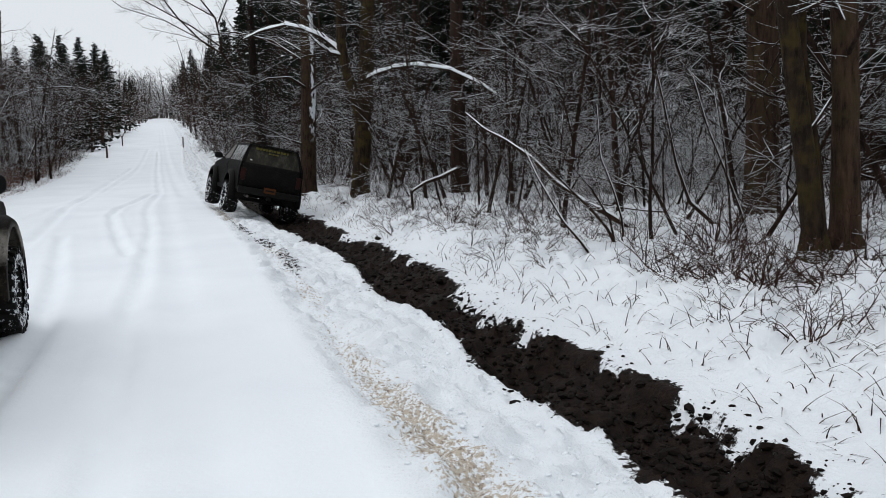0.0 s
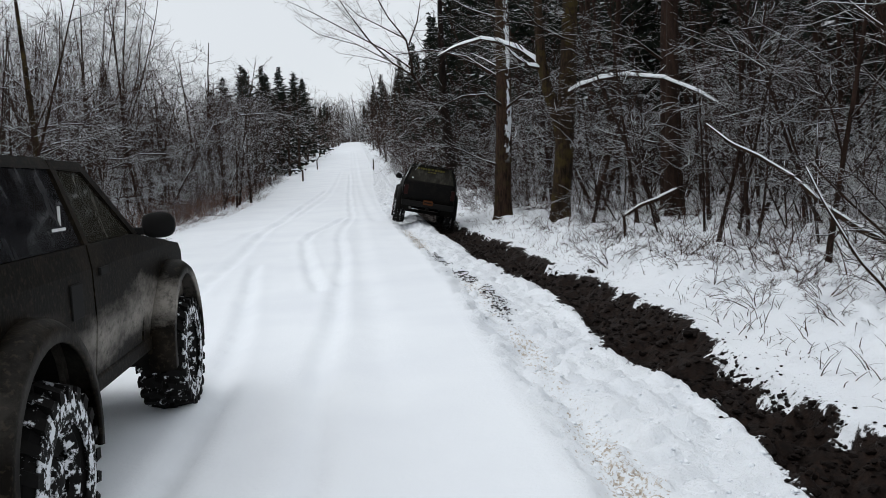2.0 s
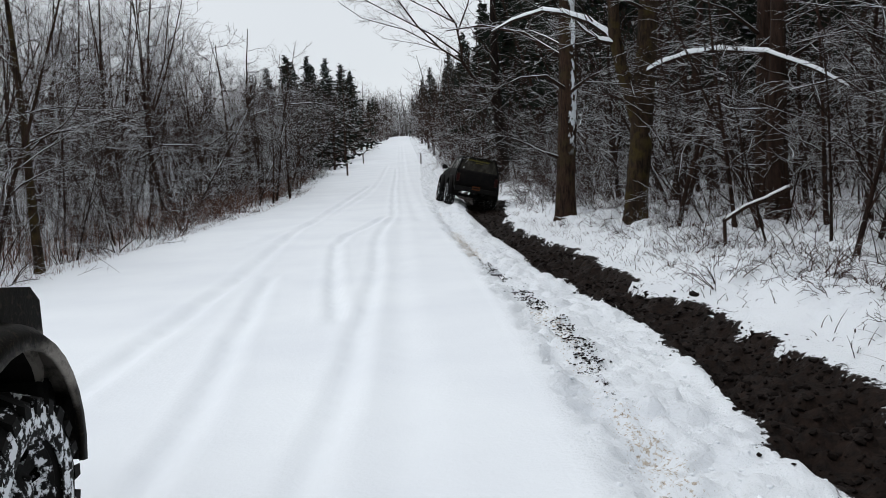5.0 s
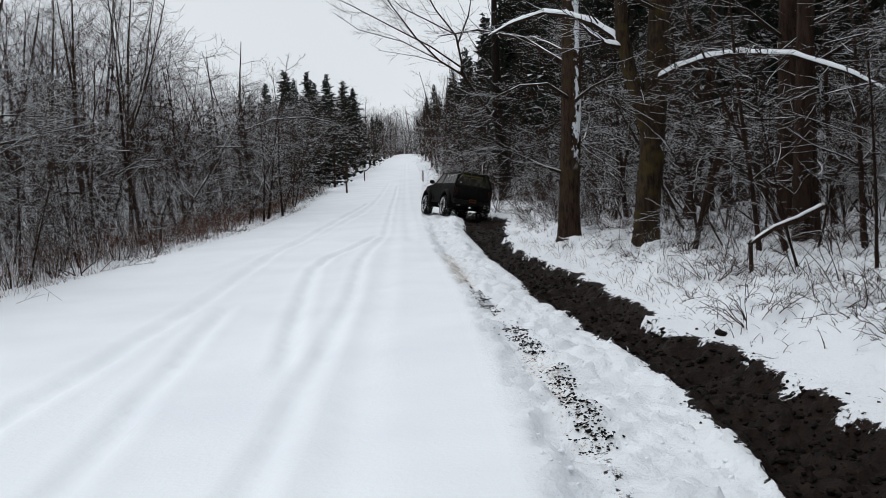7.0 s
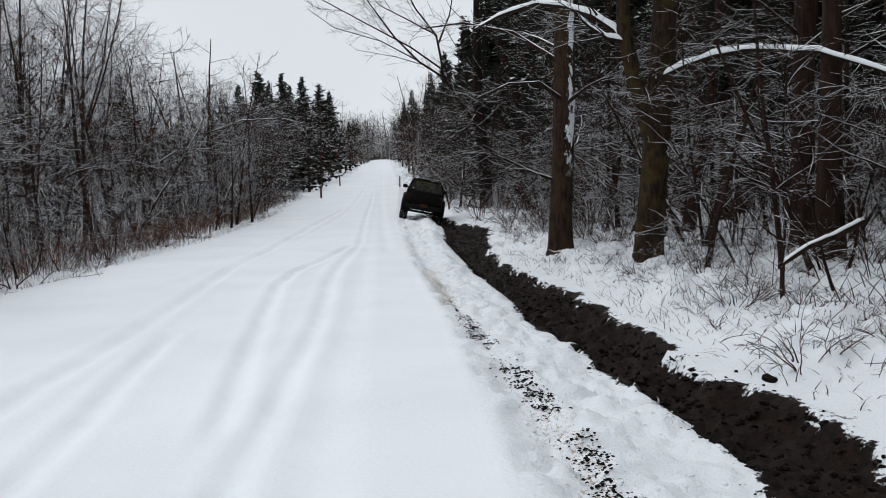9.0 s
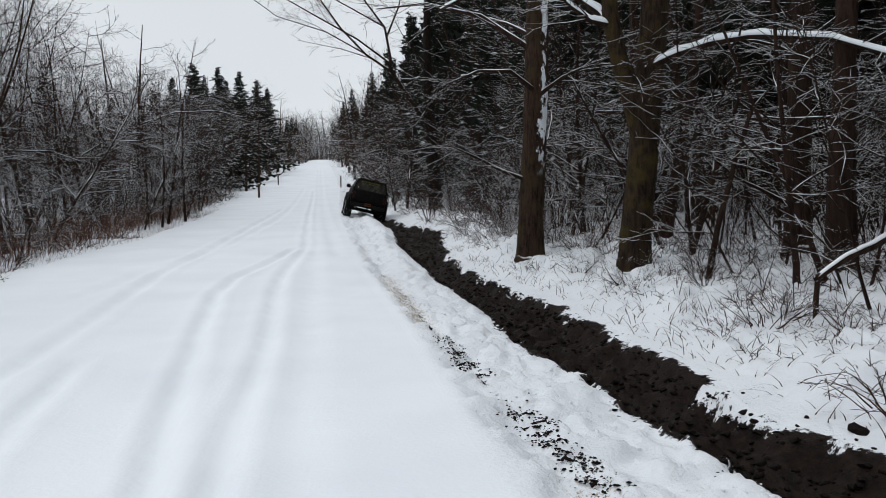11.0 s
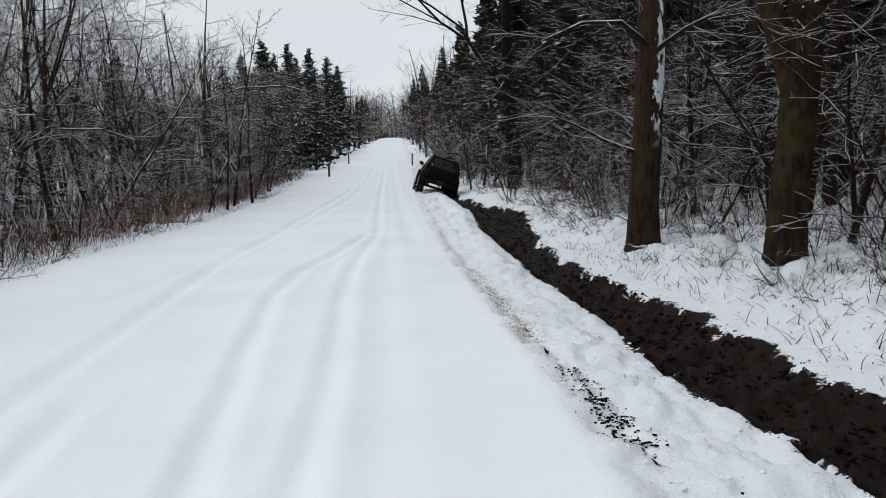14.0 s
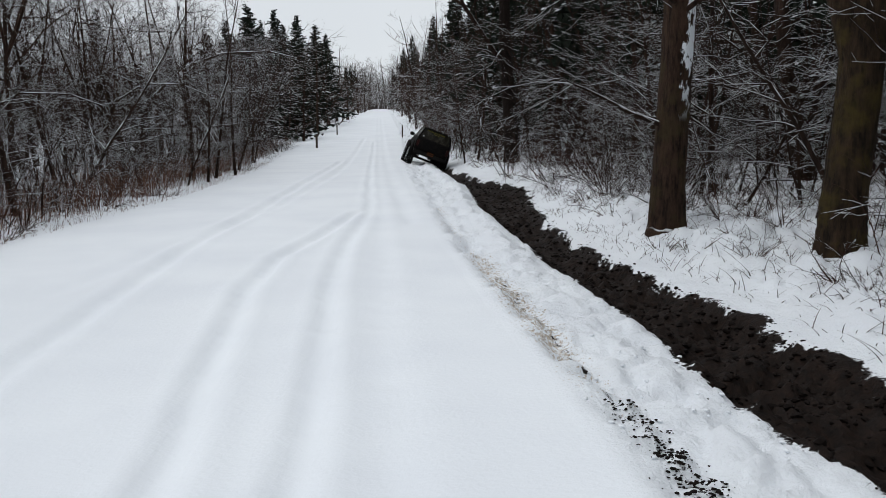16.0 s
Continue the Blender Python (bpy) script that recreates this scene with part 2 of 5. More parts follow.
def part(name, bm, material, parent, label="", m=None, smooth=False):
    me = bpy.data.meshes.new(name)
    bm.normal_update()
    bm.to_mesh(me)
    bm.free()
    me.materials.append(material)
    if smooth:
        me.polygons.foreach_set("use_smooth", [True] * len(me.polygons))
    ob = new(name, me)
    ob.parent = parent
    if m is not None:
        ob.matrix_basis = m
    return tagged(ob, label)


def mesh_part(name, me, parent, label="", m=None):
    ob = new(name, me)
    ob.parent = parent
    if m is not None:
        ob.matrix_basis = m
    return tagged(ob, label)


def box(x0, x1, y0, y1, z0, z1, bevel=0.0, segments=2):
    bm = bmesh.new()
    bmesh.ops.create_cube(bm, size=1.0)
    bmesh.ops.scale(bm, vec=(x1 - x0, y1 - y0, z1 - z0), verts=bm.verts)
    bmesh.ops.translate(bm, vec=((x0 + x1) / 2, (y0 + y1) / 2, (z0 + z1) / 2), verts=bm.verts)
    if bevel:
        bmesh.ops.bevel(bm, geom=bm.edges[:], offset=bevel, segments=segments, affect="EDGES", profile=0.6)
    return bm


def lattice(n, seed):
    return np.random.default_rng(seed).random((n, n))


TABLES = [lattice(256, 11), lattice(256, 12), lattice(256, 13), lattice(256, 14)]


def vnoise(x, y, scale, table=0):
    """Smooth value noise, 0 to 1, on arrays."""
    g = TABLES[table]
    u, v = np.asarray(x) * scale, np.asarray(y) * scale
    i, j = np.floor(u).astype(int), np.floor(v).astype(int)
    fu, fv = u - i, v - j
    fu, fv = fu * fu * (3 - 2 * fu), fv * fv * (3 - 2 * fv)
    a, b = g[i % 256, j % 256], g[(i + 1) % 256, j % 256]
    c, d = g[i % 256, (j + 1) % 256], g[(i + 1) % 256, (j + 1) % 256]
    return (a * (1 - fu) + b * fu) * (1 - fv) + (c * (1 - fu) + d * fu) * fv


def fbm(x, y, scale, octaves=4, table=0):
    total, amp, out = 0.0, 1.0, 0.0
    for o in range(octaves):
        out = out + amp * vnoise(x + 17.3 * o, y - 9.1 * o, scale * 2 ** o, (table + o) % 4)
        total += amp
        amp *= 0.5
    return out / total


def step(a, b, x):
    t = np.clip((x - a) / (b - a), 0, 1)
    return t * t * (3 - 2 * t)


# ---- the lie of the land ----
RISE_Y = [-80, 0, 14, 20, 23, 27, 34, 42, 47, 54, 65, 84, 120, 200, 300, 420, 900]
RISE_Z = [0, 0, 0, 0.02, 0.07, 0.17, 0.37, 0.58, 0.74, 0.90, 1.3, 2.3, 4.6, 9.6, 15.2, 20, 28]


def rise(y):
    """Height of the road along its length, smoothed."""
    return sum(np.interp(np.asarray(y) + d, RISE_Y, RISE_Z) for d in (-3, -1.5, 0, 1.5, 3)) / 5


def mud_left(y):
    return np.interp(y, [-10, 3.4, 4.5, 6.3, 7.5, 8.6, 9.3, 10.1, 11, 12.5, 14.3, 16, 17.2, 19, 20.6, 22.4, 24, 26.5, 30, 34, 37, 41, 46, 55, 70],
                     [2.4, 2.40, 2.39, 2.32, 2.52, 2.60, 2.53, 2.32, 2.50, 2.70, 2.80, 2.74, 2.64, 2.60, 2.42, 2.52, 2.44, 2.34, 2.32, 2.30, 2.45, 2.70, 2.62, 2.58, 2.6])


def mud_right(y):
    return np.interp(y, [-10, 3.3, 4.2, 6, 8, 9.2, 10.2, 12, 14, 15.4, 17, 19, 22, 24, 26, 28, 30.5, 34, 38, 42.5, 44.6, 47, 51, 55, 70],
                     [3.0, 3.10, 3.28, 3.28, 3.33, 3.36, 3.52, 3.74, 3.80, 3.80, 3.55, 3.68, 3.64, 3.60, 3.44, 3.20, 3.22, 3.50, 4.10, 4.50, 3.70, 3.45, 3.3, 3.2, 3.2])


def road_right(y):
    return np.interp(y, [-10, 4, 9, 15, 21, 29, 45, 66, 90, 160, 320], [0.95, 0.98, 1.07, 1.24, 1.24, 1.0, 0.95, 1.25, 1.8, 1.9, 2.0])


def road_left(y):
    return np.interp(y, [-10, 10, 23, 29, 38, 50, 76, 110, 180, 320], [-6.6, -6.6, -6.3, -5.8, -5.1, -5.1, -6.0, -5.2, -3.4, -1.6])


RUTS = [
    ([-4, 4, 9.1, 13.4, 18, 21, 26, 28, 33, 54, 84], [-0.40, -0.42, -0.43, -0.40, -0.38, -0.42, -0.57, -0.5, -0.25, -0.45, -0.5], 0.10, 0.032),
    ([14.5, 16, 19, 21, 24.7, 27, 29, 31, 33.5], [-0.68, -0.78, -1.05, -1.22, -1.45, -1.38, -1.0, -0.76, -0.4], 0.10, 0.042),
    ([2, 8, 14.6, 18.8, 21, 23, 25.8, 29, 32.4, 40, 60], [-2.5, -2.55, -2.6, -2.68, -2.72, -2.78, -2.86, -2.9, -2.7, -2.5, -2.0], 0.12, 0.038),
    ([-6, 4, 6.6, 9, 15, 20], [-1.15, -1.18, -1.22, -1.22, -1.76, -2.2], 0.10, 0.040),
    ([-6, 6, 16, 30, 60, 160], [0.25, 0.14, 0.05, 0.0, -0.1, -0.3], 0.16, 0.016),
    ([24, 28, 34, 48, 90], [-3.6, -3.3, -2.4, -1.7, -1.4], 0.13, 0.020),
    ([30, 44, 70, 160], [0.55, 0.35, 0.2, 0.1], 0.18, 0.024),
]


def ground_height(x, y, lumps=True):
    x, y = np.asarray(x, float), np.asarray(y, float)
    ml, mr, rr, rl = mud_left(y), mud_right(y), road_right(y), road_left(y)
    fade = 1 - step(54, 60, y)
    z = rise(y)
    side = (x - rr) / np.maximum(ml - rr, 0.3)
    z = z - (0.06 * step(0.0, 0.3, side) + 0.12 * step(0.2, 1.0, side)) * (1 - step(0.1, 1.3, x - mr))
    centre, half = (ml + mr) / 2, (mr - ml) / 2
    trench = 1 - step(0.55, 1.12, np.abs(x - centre) / half)
    z = z - (0.12 * fade + 0.04) * trench
    bank = step(0.0, 1.4, x - mr)
    z = z + bank * (0.06 + 0.055 * np.clip(x - mr, 0, 7)) + 0.02 * np.clip(x - 12, 0, 60)
    left = rl - x
    z = z - 0.10 * step(0.1, 0.9, left) + 0.16 * step(1.2, 4.0, left) + 0.012 * np.clip(left - 3, 0, 60)
    if lumps:
        on_road = step(-0.2, 0.3, x - rl) * (1 - step(-0.25, 0.05, x - rr))
        z = z + on_road * 0.012 * (fbm(x, y, 0.9, 3, 1) - 0.5)
        for ys, xs, width, depth in RUTS:
            c = np.interp(y, ys, xs) + 0.05 * (vnoise(x * 0, y, 0.7, 2) - 0.5)
            on = step(ys[0], ys[0] + 1.0, y) * (1 - step(ys[-1] - 1.0, ys[-1], y))
            d = np.abs(x - c)
            z = z + on * 1.35 * depth * (0.32 * np.exp(-((d - 1.9 * width) / (0.9 * width)) ** 2) - np.exp(-(d / width) ** 2) * (0.55 + 0.7 * vnoise(x, y, 5, 3)))
        shoulder = step(0.0, 0.2, x - rr) * (1 - step(-0.15, 0.1, x - ml))
        z = z + shoulder * (0.11 * (fbm(x, y, 1.5, 3, 2) - 0.47) + 0.06 * step(0.50, 0.62, fbm(x, y, 3.4, 3, 1)) + 0.11 * (fbm(x, y, 7, 2, 0) - 0.5) + 0.055 * (fbm(x, y, 13, 2, 3) - 0.5) - 0.03)
        pile = np.exp(-((x - ml + 0.40) / 0.26) ** 2) * step(22, 30, y) * fade
        z = z + pile * (0.05 + 0.22 * fbm(x, y, 1.2, 3, 0))
        lip = np.exp(-((x - ml + 0.18) / 0.16) ** 2)
        z = z + lip * (0.07 * (vnoise(x, y, 2.2, 3) - 0.3) + 0.07 * (vnoise(x, y, 6, 1) - 0.5))
        tread = np.exp(-((x - rr - 0.33) / 0.15) ** 2) * (1 - step(30, 45, y))
        z = z - tread * (0.05 + 0.025 * np.sin(y * 34 + 5 * vnoise(x, y, 3, 0)) + 0.05 * (vnoise(x, y, 11, 2) - 0.5))
        z = z + step(0.0, 0.4, trench) * (0.30 * (fbm(x, y, 2.6, 4, 0) - 0.5) + 0.16 * (fbm(x, y, 9, 2, 2) - 0.5))
        rough_edge = np.exp(-((x - mr) / 0.3) ** 2) * fade
        z = z + rough_edge * 0.10 * (fbm(x, y, 5, 3, 1) - 0.45)
        z = z + bank * (0.30 * (fbm(x, y, 0.8, 4, 3) - 0.5) + 0.13 * step(0.46, 0.60, fbm(x, y, 2.6, 3, 1)) + 0.13 * (fbm(x, y, 6, 3, 0) - 0.5) - 0.06)
        z = z + step(0.0, 0.6, left) * (0.16 * (fbm(x, y, 1.1, 4, 1) - 0.5) + 0.05 * (vnoise(x, y, 6, 2) - 0.5))
    return z


def gz(x, y):
    return float(ground_height(np.array([x]), np.array([y]))[0])


def spaced(*bands):
    out = []
    for a, b, d in bands:
        out.extend(np.arange(a, b, d))
    return np.array(out)


def build_ground():
    xs = spaced((-600, -120, 40), (-120, -40, 8), (-40, -14, 1.5), (-14, -7, 0.35), (-7, -3.2, 0.12), (-3.2, 0.9, 0.065), (0.9, 5.2, 0.045),
                (5.2, 9, 0.085), (9, 14, 0.3), (14, 40, 1.5), (40, 120, 8), (120, 601, 40))
    ys = spaced((-300, -40, 20), (-40, -6, 2), (-6, 1.5, 0.3), (1.5, 14, 0.055), (14, 27, 0.075), (27, 40, 0.14), (40, 62, 0.28), (62, 110, 1.0), (110, 300, 5), (300, 921, 30))
    gx, gy = np.meshgrid(xs, ys)
    gx, gy = gx.ravel(), gy.ravel()
    z = ground_height(gx, gy)
    nx, ny = len(xs), len(ys)
    i = np.arange(nx * ny).reshape(ny, nx)
    quads = np.stack([i[:-1, :-1], i[:-1, 1:], i[1:, 1:], i[1:, :-1]], -1).reshape(-1, 4)
    me = bpy.data.meshes.new("ground")
    me.vertices.add(nx * ny)
    me.vertices.foreach_set("co", np.stack([gx, gy, z], 1).ravel())
    me.loops.add(quads.size)
    me.loops.foreach_set("vertex_index", quads.ravel())
    me.polygons.add(len(quads))
    me.polygons.foreach_set("loop_start", np.arange(len(quads)) * 4)
    me.polygons.foreach_set("use_smooth", [True] * len(quads))
    me.update(calc_edges=True)
    ml, mr, rr = mud_left(gy), mud_right(gy), road_right(gy)
    wob_l, wob_r = 0.30 * (fbm(gx, gy, 2.6, 4, 1) - 0.5), 0.62 * (fbm(gx, gy, 1.9, 4, 2) - 0.5)
    inside = np.minimum(gx - ml + wob_l, (mr - gx + wob_r) * 0.8)
    reach = 1 - step(55, 58, gy)
    mud = np.clip(0.5 + inside * 2.2, 0, 1) * reach
    splash = np.exp(-np.clip(gx - mr, 0, 9) / 0.55) * (gx > mr - 0.2) + 0.55 * np.exp(-np.clip(ml - gx, 0, 9) / 0.35) * (gx < ml)
    mud = np.maximum(mud, reach * np.clip(splash * 0.44 * (fbm(gx, gy, 4.2, 3, 3) > 0.46), 0, 0.47))
    streak_x = np.interp(gy, [-10, 3, 7, 10, 14.5, 17, 19, 22, 24, 30, 60], [1.32, 1.34, 1.37, 1.54, 1.72, 1.62, 1.50, 1.45, 1.42, 1.25, 1.3])
    width = np.interp(gy, [3, 9, 16, 24, 40], [0.24, 0.20, 0.20, 0.24, 0.25])
    patch = np.clip(2.2 * (fbm(gx * 0.4, gy, 0.35, 2, 0) - 0.22), 0, 1)
    dirt = np.exp(-((gx - streak_x) / (width * 1.3)) ** 2) * (0.45 + 0.55 * patch) * (1 - 0.40 * step(10, 12, gy) * (1 - 0.35 * step(19, 20.5, gy))) * (1 - 0.5 * step(26, 40, gy))
    dark = np.exp(-((gx - streak_x - 0.05) / 0.16) ** 2) * step(0.45, 0.60, fbm(gx * 0.5, gy, 0.30, 2, 3)) * (1 - step(26, 32, gy))
    mud = np.maximum(mud, 0.46 * dark * step(9, 12, gy))
    lane = step(-0.3, 0.5, gx - road_left(gy)) * (1 - step(-0.15, 0.12, gx - rr))
    churn = 1 - 0.86 * lane
    for label, values in (("mud", mud), ("dirt", dirt * 0.80), ("churn", churn)):
        at = me.attributes.new(label, "FLOAT", "POINT")
        at.data.foreach_set("value", values.astype(np.float32))
    me.materials.append(GROUND)
    return tagged(new("ground", me), "snow-covered dirt road and woodland floor with a muddy rut", "ground", kind="structure")


build_ground()

# ---- vehicles ----
WHEELBASE = 2.85


def half_width(z):
    return float(np.interp(z, [0.45, 0.7, 0.95, 1.25, 1.38, 1.45, 1.84, 1.9], [0.78, 0.80, 0.825, 0.82, 0.80, 0.775, 0.64, 0.60]))


def side_panel(outline, side, inset=0.0, thick=0.03):
    """A pressed side panel from its outline in y and z, bowed to the body's section."""
    bm = bmesh.new()
    bm.faces.new([bm.verts.new((0, y, z)) for y, z in outline])
    for z in (0.6, 0.7, 0.82, 0.95, 1.1, 1.25, 1.38, 1.45, 1.6, 1.75):
        bmesh.ops.bisect_plane(bm, geom=bm.verts[:] + bm.edges[:] + bm.faces[:], plane_co=(0, 0, z), plane_no=(0, 0, 1))
    bmesh.ops.triangulate(bm, faces=bm.faces[:])
    for v in bm.verts:
        v.co.x = side * (half_width(v.co.z) - inset)
    bmesh.ops.recalc_face_normals(bm, faces=bm.faces[:])
    ext = bmesh.ops.extrude_face_region(bm, geom=bm.faces[:])
    bmesh.ops.translate(bm, vec=(-side * thick, 0, 0), verts=[g for g in ext["geom"] if isinstance(g, bmesh.types.BMVert)])
    bmesh.ops.recalc_face_normals(bm, faces=bm.faces[:])
    return bm


def arc(cy, cz, r, a0, a1, n):
    return [(cy + r * math.cos(radians(a0 + (a1 - a0) * i / n)), cz + r * math.sin(radians(a0 + (a1 - a0) * i / n))) for i in range(n + 1)]


def skin(rows, thick=0.03):
    """A curved sheet through rows of points, given thickness downwards or inwards."""
    bm = bmesh.new()
    grid = [[bm.verts.new(p) for p in row] for row in rows]
    for a, b in zip(grid, grid[1:]):
        for i in range(len(a) - 1):
            bm.faces.new((a[i], a[i + 1], b[i + 1], b[i]))
    bmesh.ops.recalc_face_normals(bm, faces=bm.faces[:])
    bmesh.ops.solidify(bm, geom=bm.faces[:], thickness=thick)
    bmesh.ops.recalc_face_normals(bm, faces=bm.faces[:])
    return bm


def flare(cy, side):
    """A broad wheel-arch lip that stands proud of the body."""
    rows = []
    for y, z in arc(cy, 0.52, 0.55, -12, 192, 18):
        c, s = (y - cy) / 0.55, (z - 0.52) / 0.55
        hw = 0.80
        rows.append([(side * (hw - 0.02), cy + 0.63 * c, 0.52 + 0.62 * s), (side * (hw + 0.10), cy + 0.615 * c, 0.52 + 0.605 * s),
                     (side * (hw + 0.150), cy + 0.575 * c, 0.52 + 0.565 * s), (side * (hw + 0.155), cy + 0.51 * c, 0.52 + 0.50 * s)])
    return skin(rows, 0.02)


def tyre_bm(r=0.42, width=0.32):
    """A mud tyre about the x axis with staggered blocky lugs."""
    bm = bmesh.new()
    prof = [(-width / 2 + 0.03, 0.235), (-width / 2, 0.30), (-width / 2 + 0.005, 0.36), (-width / 2 + 0.045, r - 0.025), (0, r - 0.015),
            (width / 2 - 0.045, r - 0.025), (width / 2 - 0.005, 0.36), (width / 2, 0.30), (width / 2 - 0.03, 0.235)]
    n = 40
    rings = [[bm.verts.new((x, q * math.cos(2 * math.pi * i / n), q * math.sin(2 * math.pi * i / n))) for x, q in prof] for i in range(n)]
    for i in range(n):
        a, b = rings[i], rings[(i + 1) % n]
        for j in range(len(prof) - 1):
            bm.faces.new((a[j], b[j], b[j + 1], a[j + 1]))
    lugs = 22
    for i in range(lugs):
        for side, shift in ((-1, 0.0), (1, 0.5)):
            for x0, x1, tilt, w in ((0.045, 0.175, 0.05, 0.075), (0.0, 0.055, -0.07, 0.060)):
                a = 2 * math.pi * (i + shift + (0.45 if x0 == 0 else 0)) / lugs
                wob = 0.9 + 0.2 * ((i * 7) % 5) / 5
                vs = []
                for rad, ww in ((r - 0.045, 1.0), (r + 0.014, 0.72)):
                    for xx, da in ((x0, -1), (x1, -1), (x1, 1), (x0, 1)):
                        ang = a + (da * w * ww * wob / 2 + tilt * (xx - x0) / 0.13) / r
                        drop = 0.030 if xx > 0.15 else 0.0
                        vs.append(bm.verts.new((side * xx, (rad - drop) * math.cos(ang), (rad - drop) * math.sin(ang))))
                for f in ((4, 5, 6, 7), (0, 1, 5, 4), (1, 2, 6, 5), (2, 3, 7, 6), (3, 0, 4, 7)):
                    bm.faces.new([vs[k] for k in f])
    bmesh.ops.recalc_face_normals(bm, faces=bm.faces[:])
    return bm


def sidewall_bm(side, width=0.32):
    bm = bmesh.new()
    n, prof = 40, [(0.245, 0.006), (0.285, 0.014), (0.335, 0.012), (0.372, 0.002)]
    rings = [[bm.verts.new((side * (width / 2 + x), q * math.cos(2 * math.pi * i / n), q * math.sin(2 * math.pi * i / n))) for q, x in prof] for i in range(n)]
    for i in range(n):
        for j in range(len(prof) - 1):
            bm.faces.new((rings[i][j], rings[(i + 1) % n][j], rings[(i + 1) % n][j + 1], rings[i][j + 1]))
    bmesh.ops.recalc_face_normals(bm, faces=bm.faces[:])
    bmesh.ops.solidify(bm, geom=bm.faces[:], thickness=0.012)
    return bm


def rim_bm(side):
    """A steel rim: barrel, dished face with slots, hub and nuts."""
    bm = bmesh.new()
    n = 40
    prof = [(-0.13, 0.225), (-0.13, 0.245), (0.13, 0.245), (0.135, 0.225), (0.09, 0.205), (0.075, 0.15), (0.095, 0.10), (0.12, 0.065), (0.13, 0.03), (0.13, 0.001)]
    rings = [[bm.verts.new((side * x, q * math.cos(2 * math.pi * i / n), q * math.sin(2 * math.pi * i / n))) for x, q in prof] for i in range(n)]
    for i in range(n):
        for j in range(len(prof) - 1):
            if prof[j][1] == 0.205 and (i % 5) in (1, 2):
                continue
            bm.faces.new((rings[i][j], rings[(i + 1) % n][j], rings[(i + 1) % n][j + 1], rings[i][j + 1]))
    bmesh.ops.recalc_face_normals(bm, faces=bm.faces[:])
    for i in range(5):
        a = 2 * math.pi * i / 5
        got = bmesh.ops.create_cone(bm, cap_ends=True, segments=6, radius1=0.016, radius2=0.012, depth=0.04,
                                    matrix=Matrix.Translation((side * 0.11, 0.085 * math.cos(a), 0.085 * math.sin(a))) @ Matrix.Rotation(math.pi / 2, 4, "Y"))
    return bm


def mirror_bm():
    """A rounded mirror housing, flatter behind."""
    bm = bmesh.new()
    bmesh.ops.create_uvsphere(bm, u_segments=20, v_segments=12, radius=1.0)
    for v in bm.verts:
        c = [math.copysign(abs(a) ** 0.72, a) for a in v.co]
        v.co = Vector((0.11 * c[0], (0.045 if c[1] < 0 else 0.085) * c[1], 0.088 * c[2]))
    return bm


